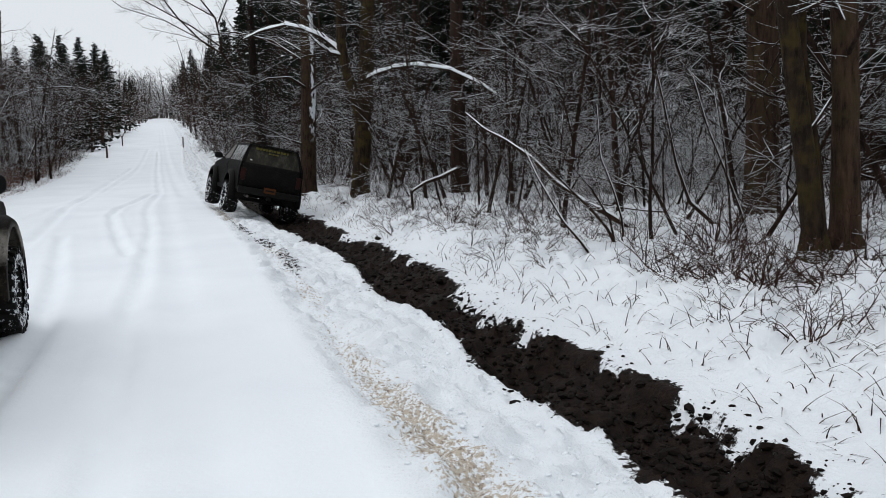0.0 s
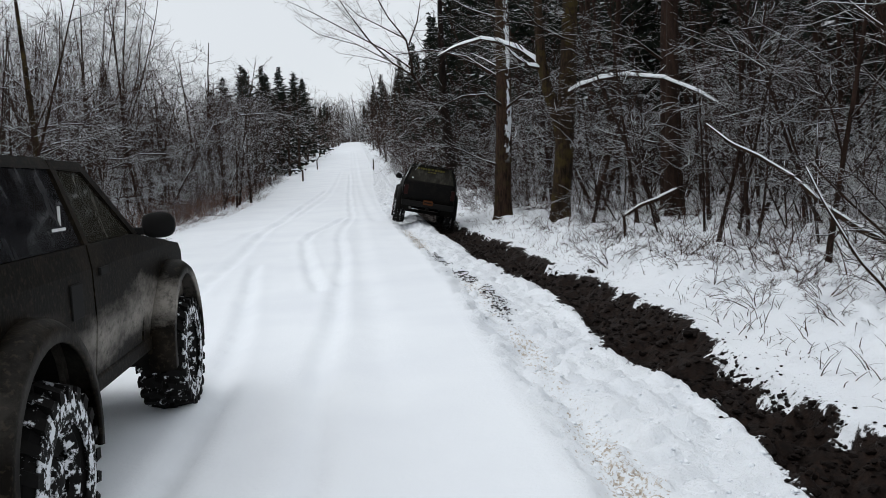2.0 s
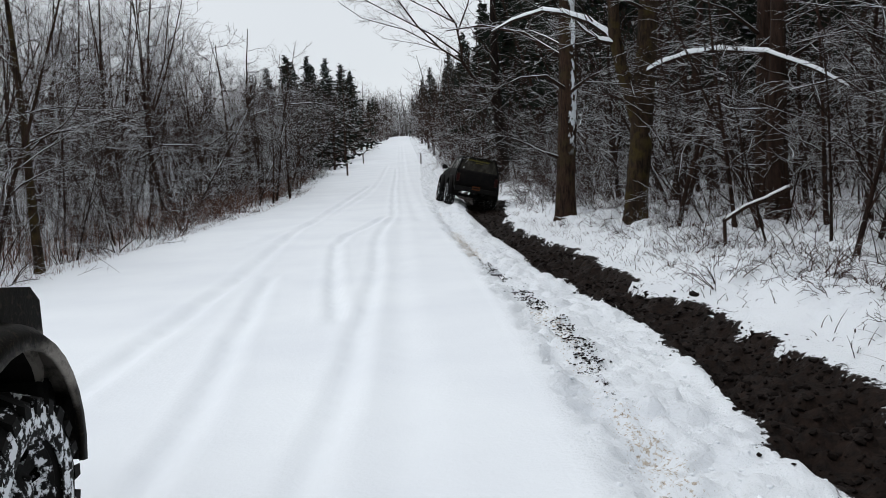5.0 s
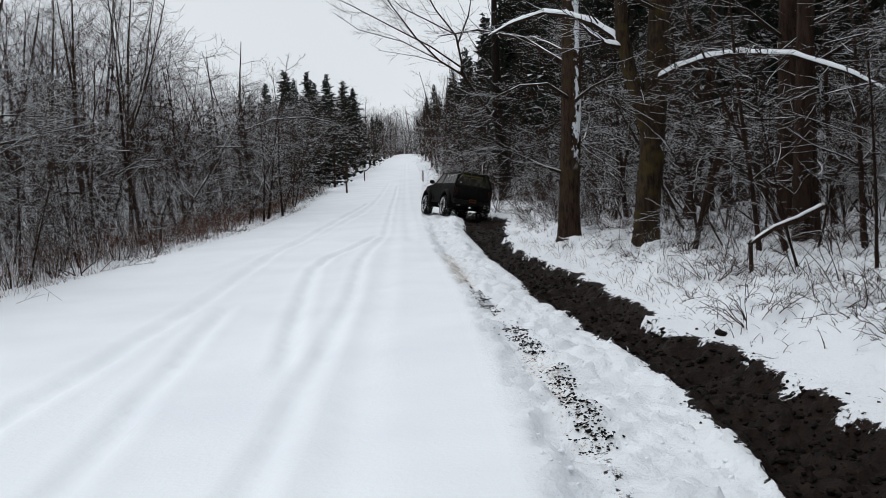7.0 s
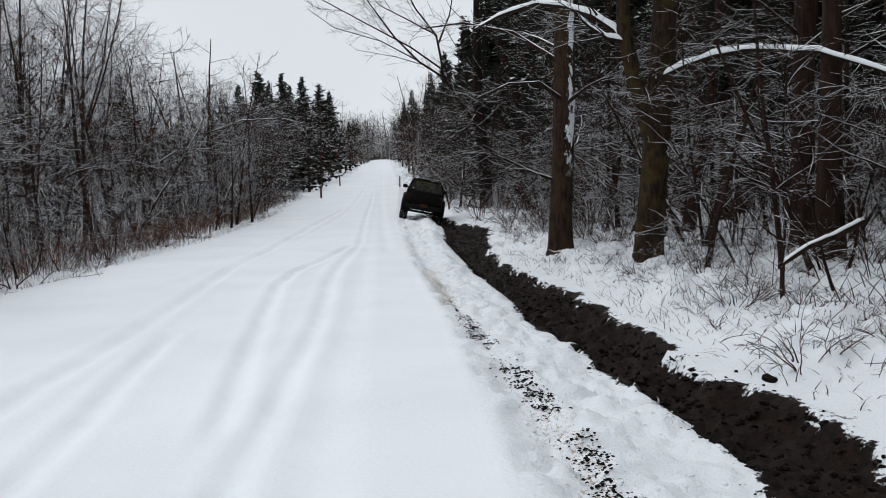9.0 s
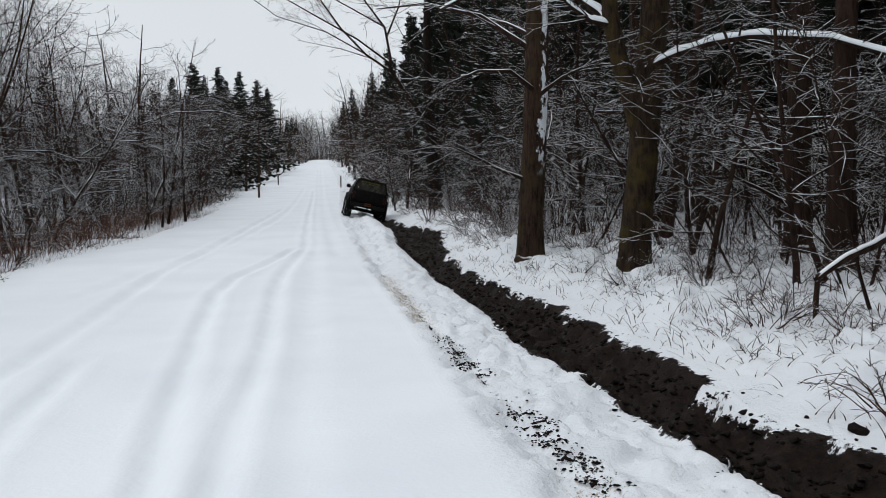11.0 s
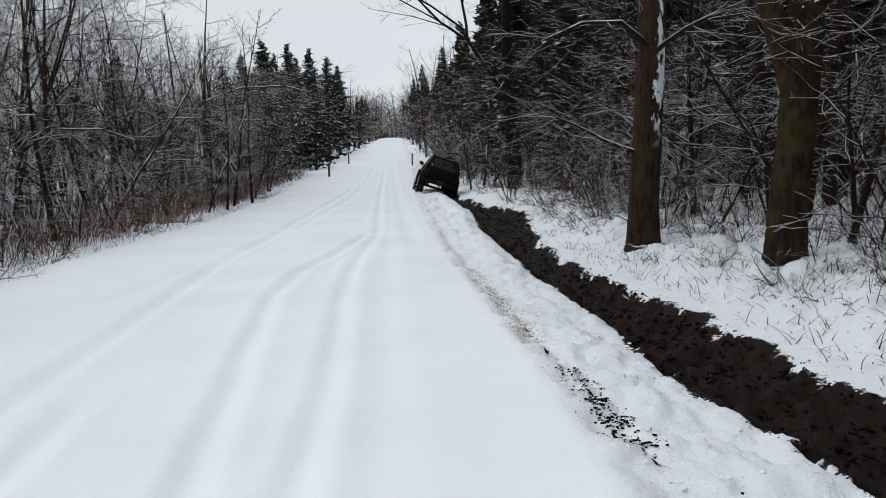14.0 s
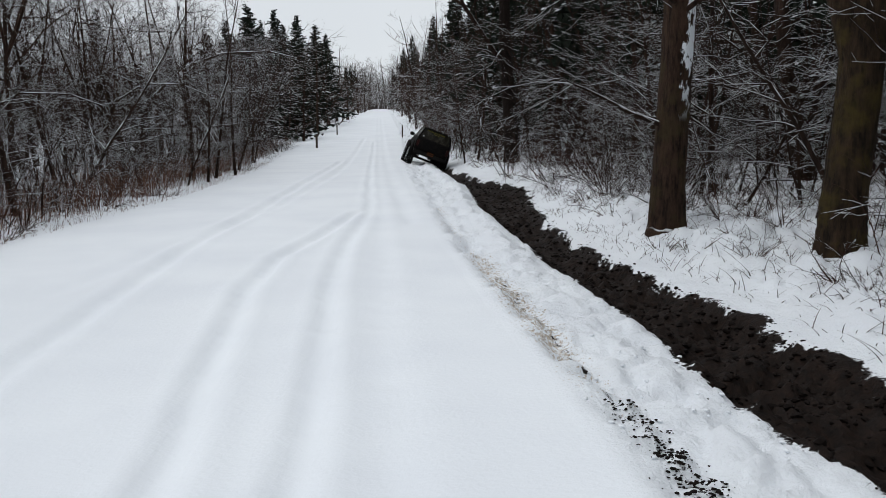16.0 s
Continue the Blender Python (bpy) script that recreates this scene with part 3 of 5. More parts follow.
def build_suv(name, label, m, paint, side_glass, quarter_glass, details):
    car = thing(name, label, "vehicle", m)
    belt, w = 1.38, WHEELBASE
    front_end, rear_end = w + 0.50, -0.86
    for side in (-1, 1):
        rear_arch = arc(0, 0.52, 0.56, 180, 0, 14)
        part("rear_quarter", side_panel([(rear_end, 0.66)] + [(-0.56, 0.66)] + [p for p in rear_arch if p[1] > 0.66] + [(0.56, 0.62), (1.0, 0.62), (1.0, belt), (rear_end + 0.02, belt)], side), paint, car)
        door = part("door", side_panel([(1.012, 0.62), (1.98, 0.62), (2.06, 0.9), (2.06, belt), (1.012, belt)], side, -0.004), paint, car, "muddy door with a dull handle")
        part("door_handle", box(side * 0.822 - 0.02, side * 0.822 + 0.02, 1.10, 1.26, 1.20, 1.245, 0.008), PLASTIC, door, "black handle")
        part("door_window", side_panel([(1.06, belt + 0.005), (1.98, belt + 0.005), (1.50, 1.80), (1.06, 1.82)], side, 0.012, 0.012), side_glass, door, "mud-splashed side glass")
        part("window_frame", side_panel([(0.99, belt), (1.06, belt), (1.06, 1.80), (1.48, 1.79), (1.99, belt), (2.10, belt), (1.52, 1.85), (0.99, 1.85)], side, -0.002, 0.035), paint, door)
        front_arch = [p for p in arc(w, 0.52, 0.56, 180, 0, 14) if p[1] > 0.68]
        part("front_fender", side_panel([(2.07, 0.62), (w - 0.56, 0.64)] + front_arch + [(w + 0.49, 0.70), (front_end, 0.74), (front_end, 1.16), (w + 0.42, 1.23), (2.07, belt - 0.005)], side), paint, car)
        part("quarter_window", side_panel([(rear_end + 0.14, belt + 0.005), (0.95, belt + 0.005), (0.95, 1.80), (-0.58, 1.80)], side, 0.008, 0.012), quarter_glass, car, "black tinted rear side window")
        part("pillar", side_panel([(rear_end, belt), (rear_end + 0.14, belt), (-0.58, 1.80), (0.99, 1.80), (0.99, 1.86), (-0.62, 1.86)], side, 0.0, 0.04), paint, car)
        for cy, kind in ((0.0, "rear_flare"), (w, "front_flare")):
            part(kind, flare(cy, side), paint, car, "scuffed wheel-arch flare", smooth=True)
        part("rocker", box(side * 0.78 - 0.05, side * 0.78 + 0.03, 0.5, w - 0.5, 0.56, 0.66, 0.02), paint, car)
        mirror = part("wing_mirror", mirror_bm(), PLASTIC, car, "rounded black wing mirror", pose(side * 0.93, 2.16, belt + 0.045), True)
        part("mirror_arm", box(side * -0.14 - 0.05, side * -0.14 + 0.05, -0.03, 0.03, -0.06, -0.01, 0.01), PLASTIC, mirror)
        part("tail_lamp", box(side * 0.72 - 0.06, side * 0.72 + 0.06, rear_end - 0.02, rear_end + 0.05, 0.92, 1.22, 0.015), RED_LENS, car, "dirty red tail lamp")
        part("headlamp", box(side * 0.62 - 0.14, side * 0.62 + 0.14, front_end - 0.03, front_end + 0.02, 0.93, 1.08, 0.015), STEEL, car)
    part("fuel_flap", box(0.815, 0.832, 0.62, 0.80, 1.02, 1.20, 0.006), PLASTIC, car, "dark fuel filler recess")
    # roof, hood and glass
    xs = (-1, -0.85, -0.5, 0, 0.5, 0.85, 1)
    part("roof", skin([[(0.615 * u, y, z - 0.055 * u * u) for u in xs] for y, z in ((-0.64, 1.87), (-0.3, 1.905), (0.4, 1.915), (1.0, 1.905), (1.5, 1.87))], 0.035), paint, car, "", None, True)
    part("hood", skin([[(hw * u, y, z - 0.05 * u ** 4) for u in xs] for y, z, hw in ((2.0, 1.41, 0.80), (2.4, 1.385, 0.80), (2.9, 1.335, 0.80), (w + 0.38, 1.27, 0.79), (front_end, 1.17, 0.77))], 0.03), paint, car, "flat muddy hood", None, True)
    part("windscreen", skin([[(hw * u, y + 0.06 * (1 - u * u), z) for u in xs] for y, z, hw in ((2.06, 1.39, 0.74), (1.78, 1.63, 0.68), (1.50, 1.85, 0.61))], 0.012), GLASS, car, "dark windscreen")
    tailgate = part("tailgate", skin([[(hw * u, y - 0.03 * (1 - u * u), z) for u in xs] for y, z, hw in ((rear_end, 0.64, 0.76), (rear_end, 1.0, 0.785), (rear_end + 0.01, 1.30, 0.77), (rear_end + 0.03, 1.38, 0.76))], 0.04), paint, car, "dirty tailgate", None, True)
    glass = part("rear_window", skin([[(hw * u, y - 0.03 * (1 - u * u), z) for u in xs] for y, z, hw in ((rear_end + 0.03, 1.38, 0.70), (rear_end + 0.13, 1.62, 0.645), (-0.63, 1.85, 0.58))], 0.012), GLASS_DUSTY, tailgate, "dusty rear window with yellow lettering" if details == "lettered" else "dark rear window")
    for u0, u1 in ((-1, -0.9), (0.9, 1)):
        part("rear_pillar", skin([[(hw * u, y - 0.012, z) for u in (u0 * 1.06, u1 * 1.06)] for y, z, hw in ((rear_end + 0.03, 1.38, 0.74), (rear_end + 0.13, 1.62, 0.68), (-0.63, 1.85, 0.60))], 0.04), paint, car)
    if details == "lettered":
        # unreadable lettering along the top of the rear glass, as plain bars
        x = -0.47
        for i, wd in enumerate((0.09, 0.06, 0.07, 0.05, 0.08, 0.03, 0.07, 0.09, 0.06, 0.08, 0.05)):
            part("lettering_bar", box(x, x + wd - 0.014, -0.715, -0.705, 1.735, 1.79), YELLOW, glass, "yellow lettering bar", Matrix.Translation((0, -0.012, 0)))
            x += wd + 0.012
        for i, (x, wd) in enumerate(((-0.14, 0.07), (-0.05, 0.05), (0.03, 0.08))):
            part("lettering_bar", box(x, x + wd, -0.76, -0.75, 1.665, 1.70), YELLOW, glass, "yellow lettering bar", Matrix.Translation((0, -0.012, 0)))
        part("window_decal", box(-0.60, -0.55, rear_end + 0.01, rear_end + 0.02, 1.44, 1.47), WHITE_STICKER, glass, "small white decal")
        part("spoiler_lip", box(-0.60, 0.60, -0.74, -0.60, 1.855, 1.885, 0.012), PLASTIC, car)
    else:
        part("window_decal", box(0.768, 0.776, 0.62, 0.80, 1.475, 1.49), WHITE_STICKER, car, "white corner decal", pose(-0.005, 0, 0))
        part("window_decal", box(0.760, 0.770, 0.785, 0.80, 1.49, 1.60), WHITE_STICKER, car, "white corner decal", pose(-0.02, 0, 0))
    part("rear_bumper", box(-0.80, 0.80, rear_end - 0.12, rear_end + 0.05, 0.60, 0.76, 0.03), PLASTIC, car, "black rear bumper")
    plate = part("number_plate", box(-0.15, 0.15, rear_end - 0.135, rear_end - 0.122, 0.68, 0.82, 0.004), ORANGE, car, "dirty orange number plate")
    part("plate_bar", box(-0.11, 0.11, rear_end - 0.142, rear_end - 0.136, 0.73, 0.77), PLASTIC, plate)
    part("front_bumper", box(-0.82, 0.82, front_end - 0.03, front_end + 0.13, 0.62, 0.80, 0.03), PLASTIC, car)
    part("grille", box(-0.46, 0.46, front_end - 0.02, front_end + 0.02, 0.90, 1.12, 0.01), PLASTIC, car)
    part("floor_pan", box(-0.74, 0.74, rear_end + 0.05, front_end - 0.1, 0.58, 0.70, 0.02), UNDER, car)
    part("cabin", box(-0.66, 0.66, rear_end + 0.16, 1.9, 0.70, 1.33, 0.02), UNDER, car, "dark cabin interior")
    part("engine_bay", box(-0.48, 0.48, 1.9, front_end - 0.05, 0.60, 1.14, 0.02), UNDER, car)
    for cy, kind in ((0.0, "rear_wheel_well"), (w, "front_wheel_well")):
        for side in (-1, 1):
            part(kind, skin([[(side * x, cy + 0.585 * (y - cy) / 0.55, 0.52 + 0.585 * (z - 0.52) / 0.55) for x in (0.46, 0.64, 0.80)] for y, z in arc(cy, 0.52, 0.55, -8, 188, 16)], 0.015), UNDER, car, "dark wheel well")
            part("wheel_well_wall", box(side * 0.47 - 0.015, side * 0.47 + 0.015, cy - 0.57, cy + 0.57, 0.56, 1.10), UNDER, car)
    for cy in (0.0, w):
        part("axle", box(-0.66, 0.66, cy - 0.05, cy + 0.05, 0.37, 0.47, 0.03), UNDER, car)
        for side in (-1, 1):
            part("spring", box(side * 0.48 - 0.04, side * 0.48 + 0.04, cy - 0.45, cy + 0.45, 0.50, 0.56, 0.015), UNDER, car)
    part("exhaust", box(-0.56, -0.50, rear_end - 0.10, 0.6, 0.50, 0.56, 0.02), STEEL, car)
    part("tow_hitch", box(-0.05, 0.05, rear_end - 0.20, rear_end, 0.50, 0.58, 0.012), UNDER, car)
    wheels = []
    for cy in (0.0, w):
        for side in (-1, 1):
            wheel = part("wheel", rim_bm(side), RIM, car, "snow-packed steel wheel", pose(side * 0.80, cy, 0.42), True)
            part("tyre", tyre_bm(), TYRE, wheel, "chunky mud tyre")
            part("sidewall", sidewall_bm(side), TYRE_WALL, wheel, "snow-caked sidewall", None, True)
            wheels.append(wheel)
    return car, wheels


parked_suv, parked_wheels = build_suv("parked_suv", "muddy dark olive off-road vehicle parked on the snowy road", pose(-2.32, 5.83, -0.02, 0, 0, 0), PAINT_OLIVE, GLASS_DUSTY, GLASS, "plain")
ditch_suv, ditch_wheels = build_suv("ditch_suv", "muddy black off-road vehicle driving tilted along the ditch", pose(2.23, 23.0, 0.02), PAINT_BLACK, PAINT_GREY, GLASS_DUSTY, "lettered")


# ---- trees and undergrowth ----
def tube_mesh(branches, sides):
    """Verts and faces of tapering tubes; branches are (points, radii)."""
    verts, faces, base = [], [], 0
    ang = np.linspace(0, 2 * np.pi, sides, endpoint=False) + 0.4
    ca, sa = np.cos(ang), np.sin(ang)
    for pts, radii in branches:
        pts = np.asarray(pts, float)
        n = len(pts)
        tan = np.gradient(pts, axis=0)
        tan /= np.linalg.norm(tan, axis=1)[:, None] + 1e-9
        ref = np.array([0, 0, 1.0]) if abs(tan[:, 2]).mean() < 0.8 else np.array([1.0, 0, 0])
        u = np.cross(tan, ref)
        u /= np.linalg.norm(u, axis=1)[:, None] + 1e-9
        v = np.cross(tan, u)
        ring = pts[:, None, :] + np.asarray(radii)[:, None, None] * (u[:, None, :] * ca[None, :, None] + v[:, None, :] * sa[None, :, None])
        verts.append(ring.reshape(-1, 3))
        i = np.arange(n - 1)[:, None] * sides + np.arange(sides)[None, :]
        j = np.arange(n - 1)[:, None] * sides + (np.arange(sides)[None, :] + 1) % sides
        faces.append(np.stack([i, j, j + sides, i + sides], -1).reshape(-1, 4) + base)
        base += n * sides
    return np.concatenate(verts), np.concatenate(faces)


def fast_mesh(name, verts, faces, material, smooth=True):
    me = bpy.data.meshes.new(name)
    k = faces.shape[1]
    me.vertices.add(len(verts))
    me.vertices.foreach_set("co", np.asarray(verts, np.float32).ravel())
    me.loops.add(faces.size)
    me.loops.foreach_set("vertex_index", faces.astype(np.int32).ravel())
    me.polygons.add(len(faces))
    me.polygons.foreach_set("loop_start", np.arange(len(faces)) * k)
    me.polygons.foreach_set("use_smooth", [smooth] * len(faces))
    me.update(calc_edges=True)
    me.materials.append(material)
    return me


def wander(rng, p, d, length, r0, r1, n, bend, lift):
    """A wandering tapered path from p along d."""
    pts, radii = [np.array(p, float)], [r0]
    d = np.array(d, float)
    for i in range(1, n):
        d = d + rng.normal(0, bend, 3) + np.array([0, 0, lift])
        d /= np.linalg.norm(d)
        pts.append(pts[-1] + d * length / (n - 1))
        radii.append(r0 + (r1 - r0) * (i / (n - 1)) ** 0.9)
    return np.array(pts), np.array(radii)


def offshoot(rng, pts, radii, at, angle, flat=0.0):
    """Start, direction and radius for a branch leaving a path."""
    k = at * (len(pts) - 1)
    i = min(int(k), len(pts) - 2)
    p = pts[i] + (pts[i + 1] - pts[i]) * (k - i)
    t = pts[i + 1] - pts[i]
    t = t / (np.linalg.norm(t) + 1e-9)
    a = rng.normal(size=3)
    a -= t * (a @ t)
    a /= np.linalg.norm(a) + 1e-9
    d = t * math.cos(angle) + a * math.sin(angle)
    d[2] *= 1 - flat
    return p, d / np.linalg.norm(d), radii[i] + (radii[i + 1] - radii[i]) * (k - i)


def grow_tree(seed, height, radius, limbs, clear, limb_len, twig_len, twigs, lean=0.03, lift=0.03, fork=0, flat=0.3, limb_angle=(45, 80), sub=2):
    """Thick wood and twigs of a bare broadleaf tree."""
    rng = np.random.default_rng(seed)
    d = np.array([rng.normal(0, lean), rng.normal(0, lean), 1.0])
    trunk = wander(rng, (0, 0, -0.25), d / np.linalg.norm(d), height + 0.25, radius, radius * 0.16, 12, 0.035, 0.03)
    trunk[1][0] *= 1.35
    trunk[1][1] *= 1.05
    wood, fine, stems = [trunk], [], [trunk]
    for f in range(fork):
        p, dd, r = offshoot(rng, *trunk, 0.22 + 0.25 * rng.random(), radians(18 + 14 * rng.random()))
        s = wander(rng, p, dd, height * 0.7, r * 0.75, r * 0.15, 9, 0.05, 0.07)
        wood.append(s)
        stems.append(s)
    for i in range(limbs):
        stem = stems[i % len(stems)]
        at = clear + (0.97 - clear) * (i + rng.random()) / limbs
        p, dd, r = offshoot(rng, *stem, at, radians(rng.uniform(*limb_angle)), flat * rng.random())
        ln = limb_len * (1.15 - 0.75 * at) * rng.uniform(0.6, 1.3)
        limb = wander(rng, p, dd, ln, max(r * 0.45, 0.012), 0.006, 7, 0.13, lift)
        wood.append(limb)
        for j in range(twigs):
            p, dd, r = offshoot(rng, *limb, 0.2 + 0.78 * rng.random(), radians(rng.uniform(30, 65)), flat)
            tw = wander(rng, p, dd, twig_len * rng.uniform(0.5, 1.3), max(r * 0.6, 0.007), 0.0035, 4, 0.18, lift)
            fine.append(tw)
            for q in range(sub):
                p, dd, r = offshoot(rng, *tw, 0.25 + 0.7 * rng.random(), radians(rng.uniform(28, 60)), flat)
                fine.append(wander(rng, p, dd, twig_len * rng.uniform(0.25, 0.7), 0.0052, 0.003, 3, 0.16, lift))
    return wood, fine


def tree_thing(name, label, category, wood, fine, bark, twig, sides=7, twig_sides=3, m=None, group=""):
    ob = thing(name, label, category, m, group)
    mesh_part("trunk", fast_mesh("trunk", *tube_mesh(wood[:1], sides), bark), ob)
    if fine:
        v, f = tube_mesh(fine, twig_sides)
        n = len(f)
        if wood[1:]:
            v2, f2 = tube_mesh(wood[1:], max(sides - 1, 3))
            v, f = np.concatenate([v, v2]), np.concatenate([f, f2 + len(v)])
        me = fast_mesh("crown", v, f, twig)
        me.materials.append(bark)
        me.polygons.foreach_set("material_index", (np.arange(len(f)) >= n).astype(np.int32))
        mesh_part("crown", me, ob, "bare twigs lined with snow")
    return ob


def grow_shrub(seed, stems, height, spread, twigs, lift=0.02):
    rng = np.random.default_rng(seed)
    wood, fine = [], []
    for i in range(stems):
        a = rng.uniform(0, 2 * math.pi)
        tilt = rng.uniform(0.2, 1.7) * spread
        d = np.array([math.cos(a) * tilt, math.sin(a) * tilt, 1.0])
        h = height * rng.uniform(0.55, 1.15)
        s = wander(rng, (0.25 * math.cos(a) * rng.random(), 0.25 * math.sin(a) * rng.random(), -0.1), d / np.linalg.norm(d), h, rng.uniform(0.008, 0.019), 0.0035, 8, 0.16, -0.055)
        wood.append(s)
        for j in range(twigs):
            p, dd, r = offshoot(rng, *s, 0.2 + 0.78 * rng.random(), radians(rng.uniform(30, 70)), 0.3)
            tw = wander(rng, p, dd, height * rng.uniform(0.15, 0.4), max(0.5 * r, 0.005), 0.003, 4, 0.18, lift)
            fine.append(tw)
            for q in range(2):
                p, dd, r = offshoot(rng, *tw, 0.3 + 0.6 * rng.random(), radians(rng.uniform(30, 60)), 0.3)
                fine.append(wander(rng, p, dd, height * rng.uniform(0.06, 0.18), 0.0045, 0.0028, 3, 0.15, lift))
    return wood, fine


def grow_conifer(seed, height, radius, width, clear=0.12, whorls=26, n=5):
    """Trunk path and drooping needle sprays of a dense conical conifer."""
    rng = np.random.default_rng(seed)
    trunk = wander(rng, (0, 0, -0.2), (0, 0, 1), height + 0.2, radius, 0.02, 8, 0.012, 0.02)
    v, f = [], []
    base = 0
    fullness = rng.uniform(0.75, 1.2, 7)
    for i in range(whorls):
        at = clear + (0.99 - clear) * (i / (whorls - 1)) ** 0.92
        z = at * height
        reach = width * (1 - at) ** 0.85 * rng.uniform(0.75, 1.15) + 0.16
        for j in range(rng.integers(8, 13)):
            a = rng.uniform(0, 2 * math.pi)
            ln = reach * rng.uniform(0.45, 1.12) * fullness[int(a * 1.11)]
            out = np.array([math.cos(a), math.sin(a), 0])
            across = np.array([-math.sin(a), math.cos(a), 0])
            z0 = z + rng.normal(0, 0.22)
            rising, droop = rng.uniform(0.05, 0.45) * (0.4 + at), rng.uniform(0.05, 0.40)
            for k in range(n):
                s = (k + 0.5) / n
                c = out * ln * s + np.array([0, 0, z0 + (rising * s - droop * s * s) * ln])
                size = (0.08 + 0.26 * ln * (1 - 0.75 * s)) * rng.uniform(0.7, 1.3) * (6 / n) ** 0.5
                for sign in (-1, 1):
                    tip = c + across * sign * size * rng.uniform(0.7, 1.1) + out * size * rng.uniform(0.5, 1.0) + np.array([0, 0, rng.uniform(-0.55, 0.25) * size])
                    b0, b1 = c - out * 0.30 * size, c + out * 0.45 * size
                    v += [b0, b1, tip, (b0 + b1 + tip) / 3 + np.array([0, 0, -0.55 * size])]
                    f += [(base, base + 1, base + 2), (base + 1, base + 3, base + 2), (base, base + 3, base + 1)]
                    base += 4
    return [trunk], np.array(v), np.array(f)


def conifer_thing(label, seed, height, radius, width, clear=0.12, whorls=26, group="", n=5):
    wood, v, f = grow_conifer(seed, height, radius, width, clear, whorls, n)
    ob = thing("conifer_tree", label, "conifer tree", None, group)
    mesh_part("trunk", fast_mesh("trunk", *tube_mesh(wood, 6), BARK_GREY), ob)
    mesh_part("crown", fast_mesh("crown", v, f, NEEDLE, False), ob, "dark needles dusted with snow")
    return ob


def snow_cap(name, parent, pts, radii, label="thick snow lying along the limb", edge=-0.1, heap=1.0):
    """Snow lying on the upper side of a limb."""
    rng = np.random.default_rng(len(pts) * 7 + 3)
    rows = []
    fine = np.linspace(0, 1, len(pts) * 4)
    src = np.linspace(0, 1, len(pts))
    pts = np.stack([np.interp(fine, src, np.asarray(pts)[:, k]) for k in range(3)], 1)
    radii = np.interp(fine, src, radii)
    for i, (p, r) in enumerate(zip(pts, radii)):
        t = pts[min(i + 1, len(pts) - 1)] - pts[max(i - 1, 0)]
        t /= np.linalg.norm(t)
        u = np.cross(t, (0, 0, 1))
        u /= np.linalg.norm(u) + 1e-6
        h = r * 1.02 + heap * (0.022 + 0.03 * rng.random()) * min(1.0, r / 0.05)
        if i in (0, len(pts) - 1):
            h *= 0.6
        rows.append([tuple(p + u * r * 1.02 * math.cos(a) + np.array([0, 0, 1]) * (h * math.sin(a) if math.sin(a) > 0 else -0.25 * r * 0)) for a in np.linspace(edge, math.pi - edge, 7)])
    part(name, skin(rows, 0.01), SNOW_LUMP, parent, label, None, True)


def place(x, y, turn=0.0, size=1.0, tilt_x=0.0, tilt_y=0.0, sink=0.0):
    return pose(x, y, gz(x, y) - sink, tilt_x, tilt_y, turn) @ Matrix.Scale(size, 4)


def copy_at(ob, m):
    """Copy a thing to a pose that may carry a scale."""
    c = copy_thing(ob, Matrix.LocRotScale(m.to_translation(), m.to_euler(), None))
    s = m.to_scale()
    c.scale = (s[0], s[1], s[2])
    return c


def limb(points, r0, r1):
    return np.array(points, float), np.linspace(r0, r1, len(points))


def big_tree(label, x, y, height, stems, bark, snow_limbs, seed, twig_limbs, twig=None):
    """A roadside tree with its own stems and limbs, given in world places relative to its foot."""
    rng = np.random.default_rng(seed)
    wood, fine = list(stems), []
    for pts, radii in snow_limbs:
        wood.append((pts, radii))
    for src, at, ang, ln in twig_limbs:
        p, d, r = offshoot(rng, *wood[src], at, radians(ang), 0.3)
        wood.append(wander(rng, p, d, ln, min(max(0.22 * r, 0.018), 0.05), 0.006, 7, 0.12, 0.02))
    for pts, radii in wood[len(stems):]:
        for j in range(12):
            p, d, r = offshoot(rng, pts, radii, 0.2 + 0.78 * rng.random(), radians(rng.uniform(30, 65)), 0.3)
            tw = wander(rng, p, d, rng.uniform(0.5, 1.7), max(0.35 * r, 0.008), 0.004, 5, 0.15, 0.02)
            fine.append(tw)
            for q in range(3):
                p, d, r = offshoot(rng, *tw, 0.25 + 0.7 * rng.random(), radians(rng.uniform(30, 60)), 0.3)
                fine.append(wander(rng, p, d, rng.uniform(0.2, 0.7), 0.006, 0.0032, 3, 0.15, 0.02))
    ob = thing("roadside_tree", label, "tree", pose(x, y, gz(x, y)))
    mesh_part("trunk", fast_mesh("trunk", *rough_trunk(*wood[0], seed), bark), ob)
    if fine:
        mesh_part("crown", fast_mesh("crown", *tube_mesh(fine, 3), twig or TWIG), ob, "bare twigs lined with snow")
    for pts, radii in wood[1:len(stems)]:
        mesh_part("stem", fast_mesh("stem", *tube_mesh([(pts, radii)], 12), bark), ob)
    for pts, radii in wood[len(stems):]:
        mesh_part("limb", fast_mesh("limb", *tube_mesh([(pts, radii)], 8), LIMB), ob)
    return ob


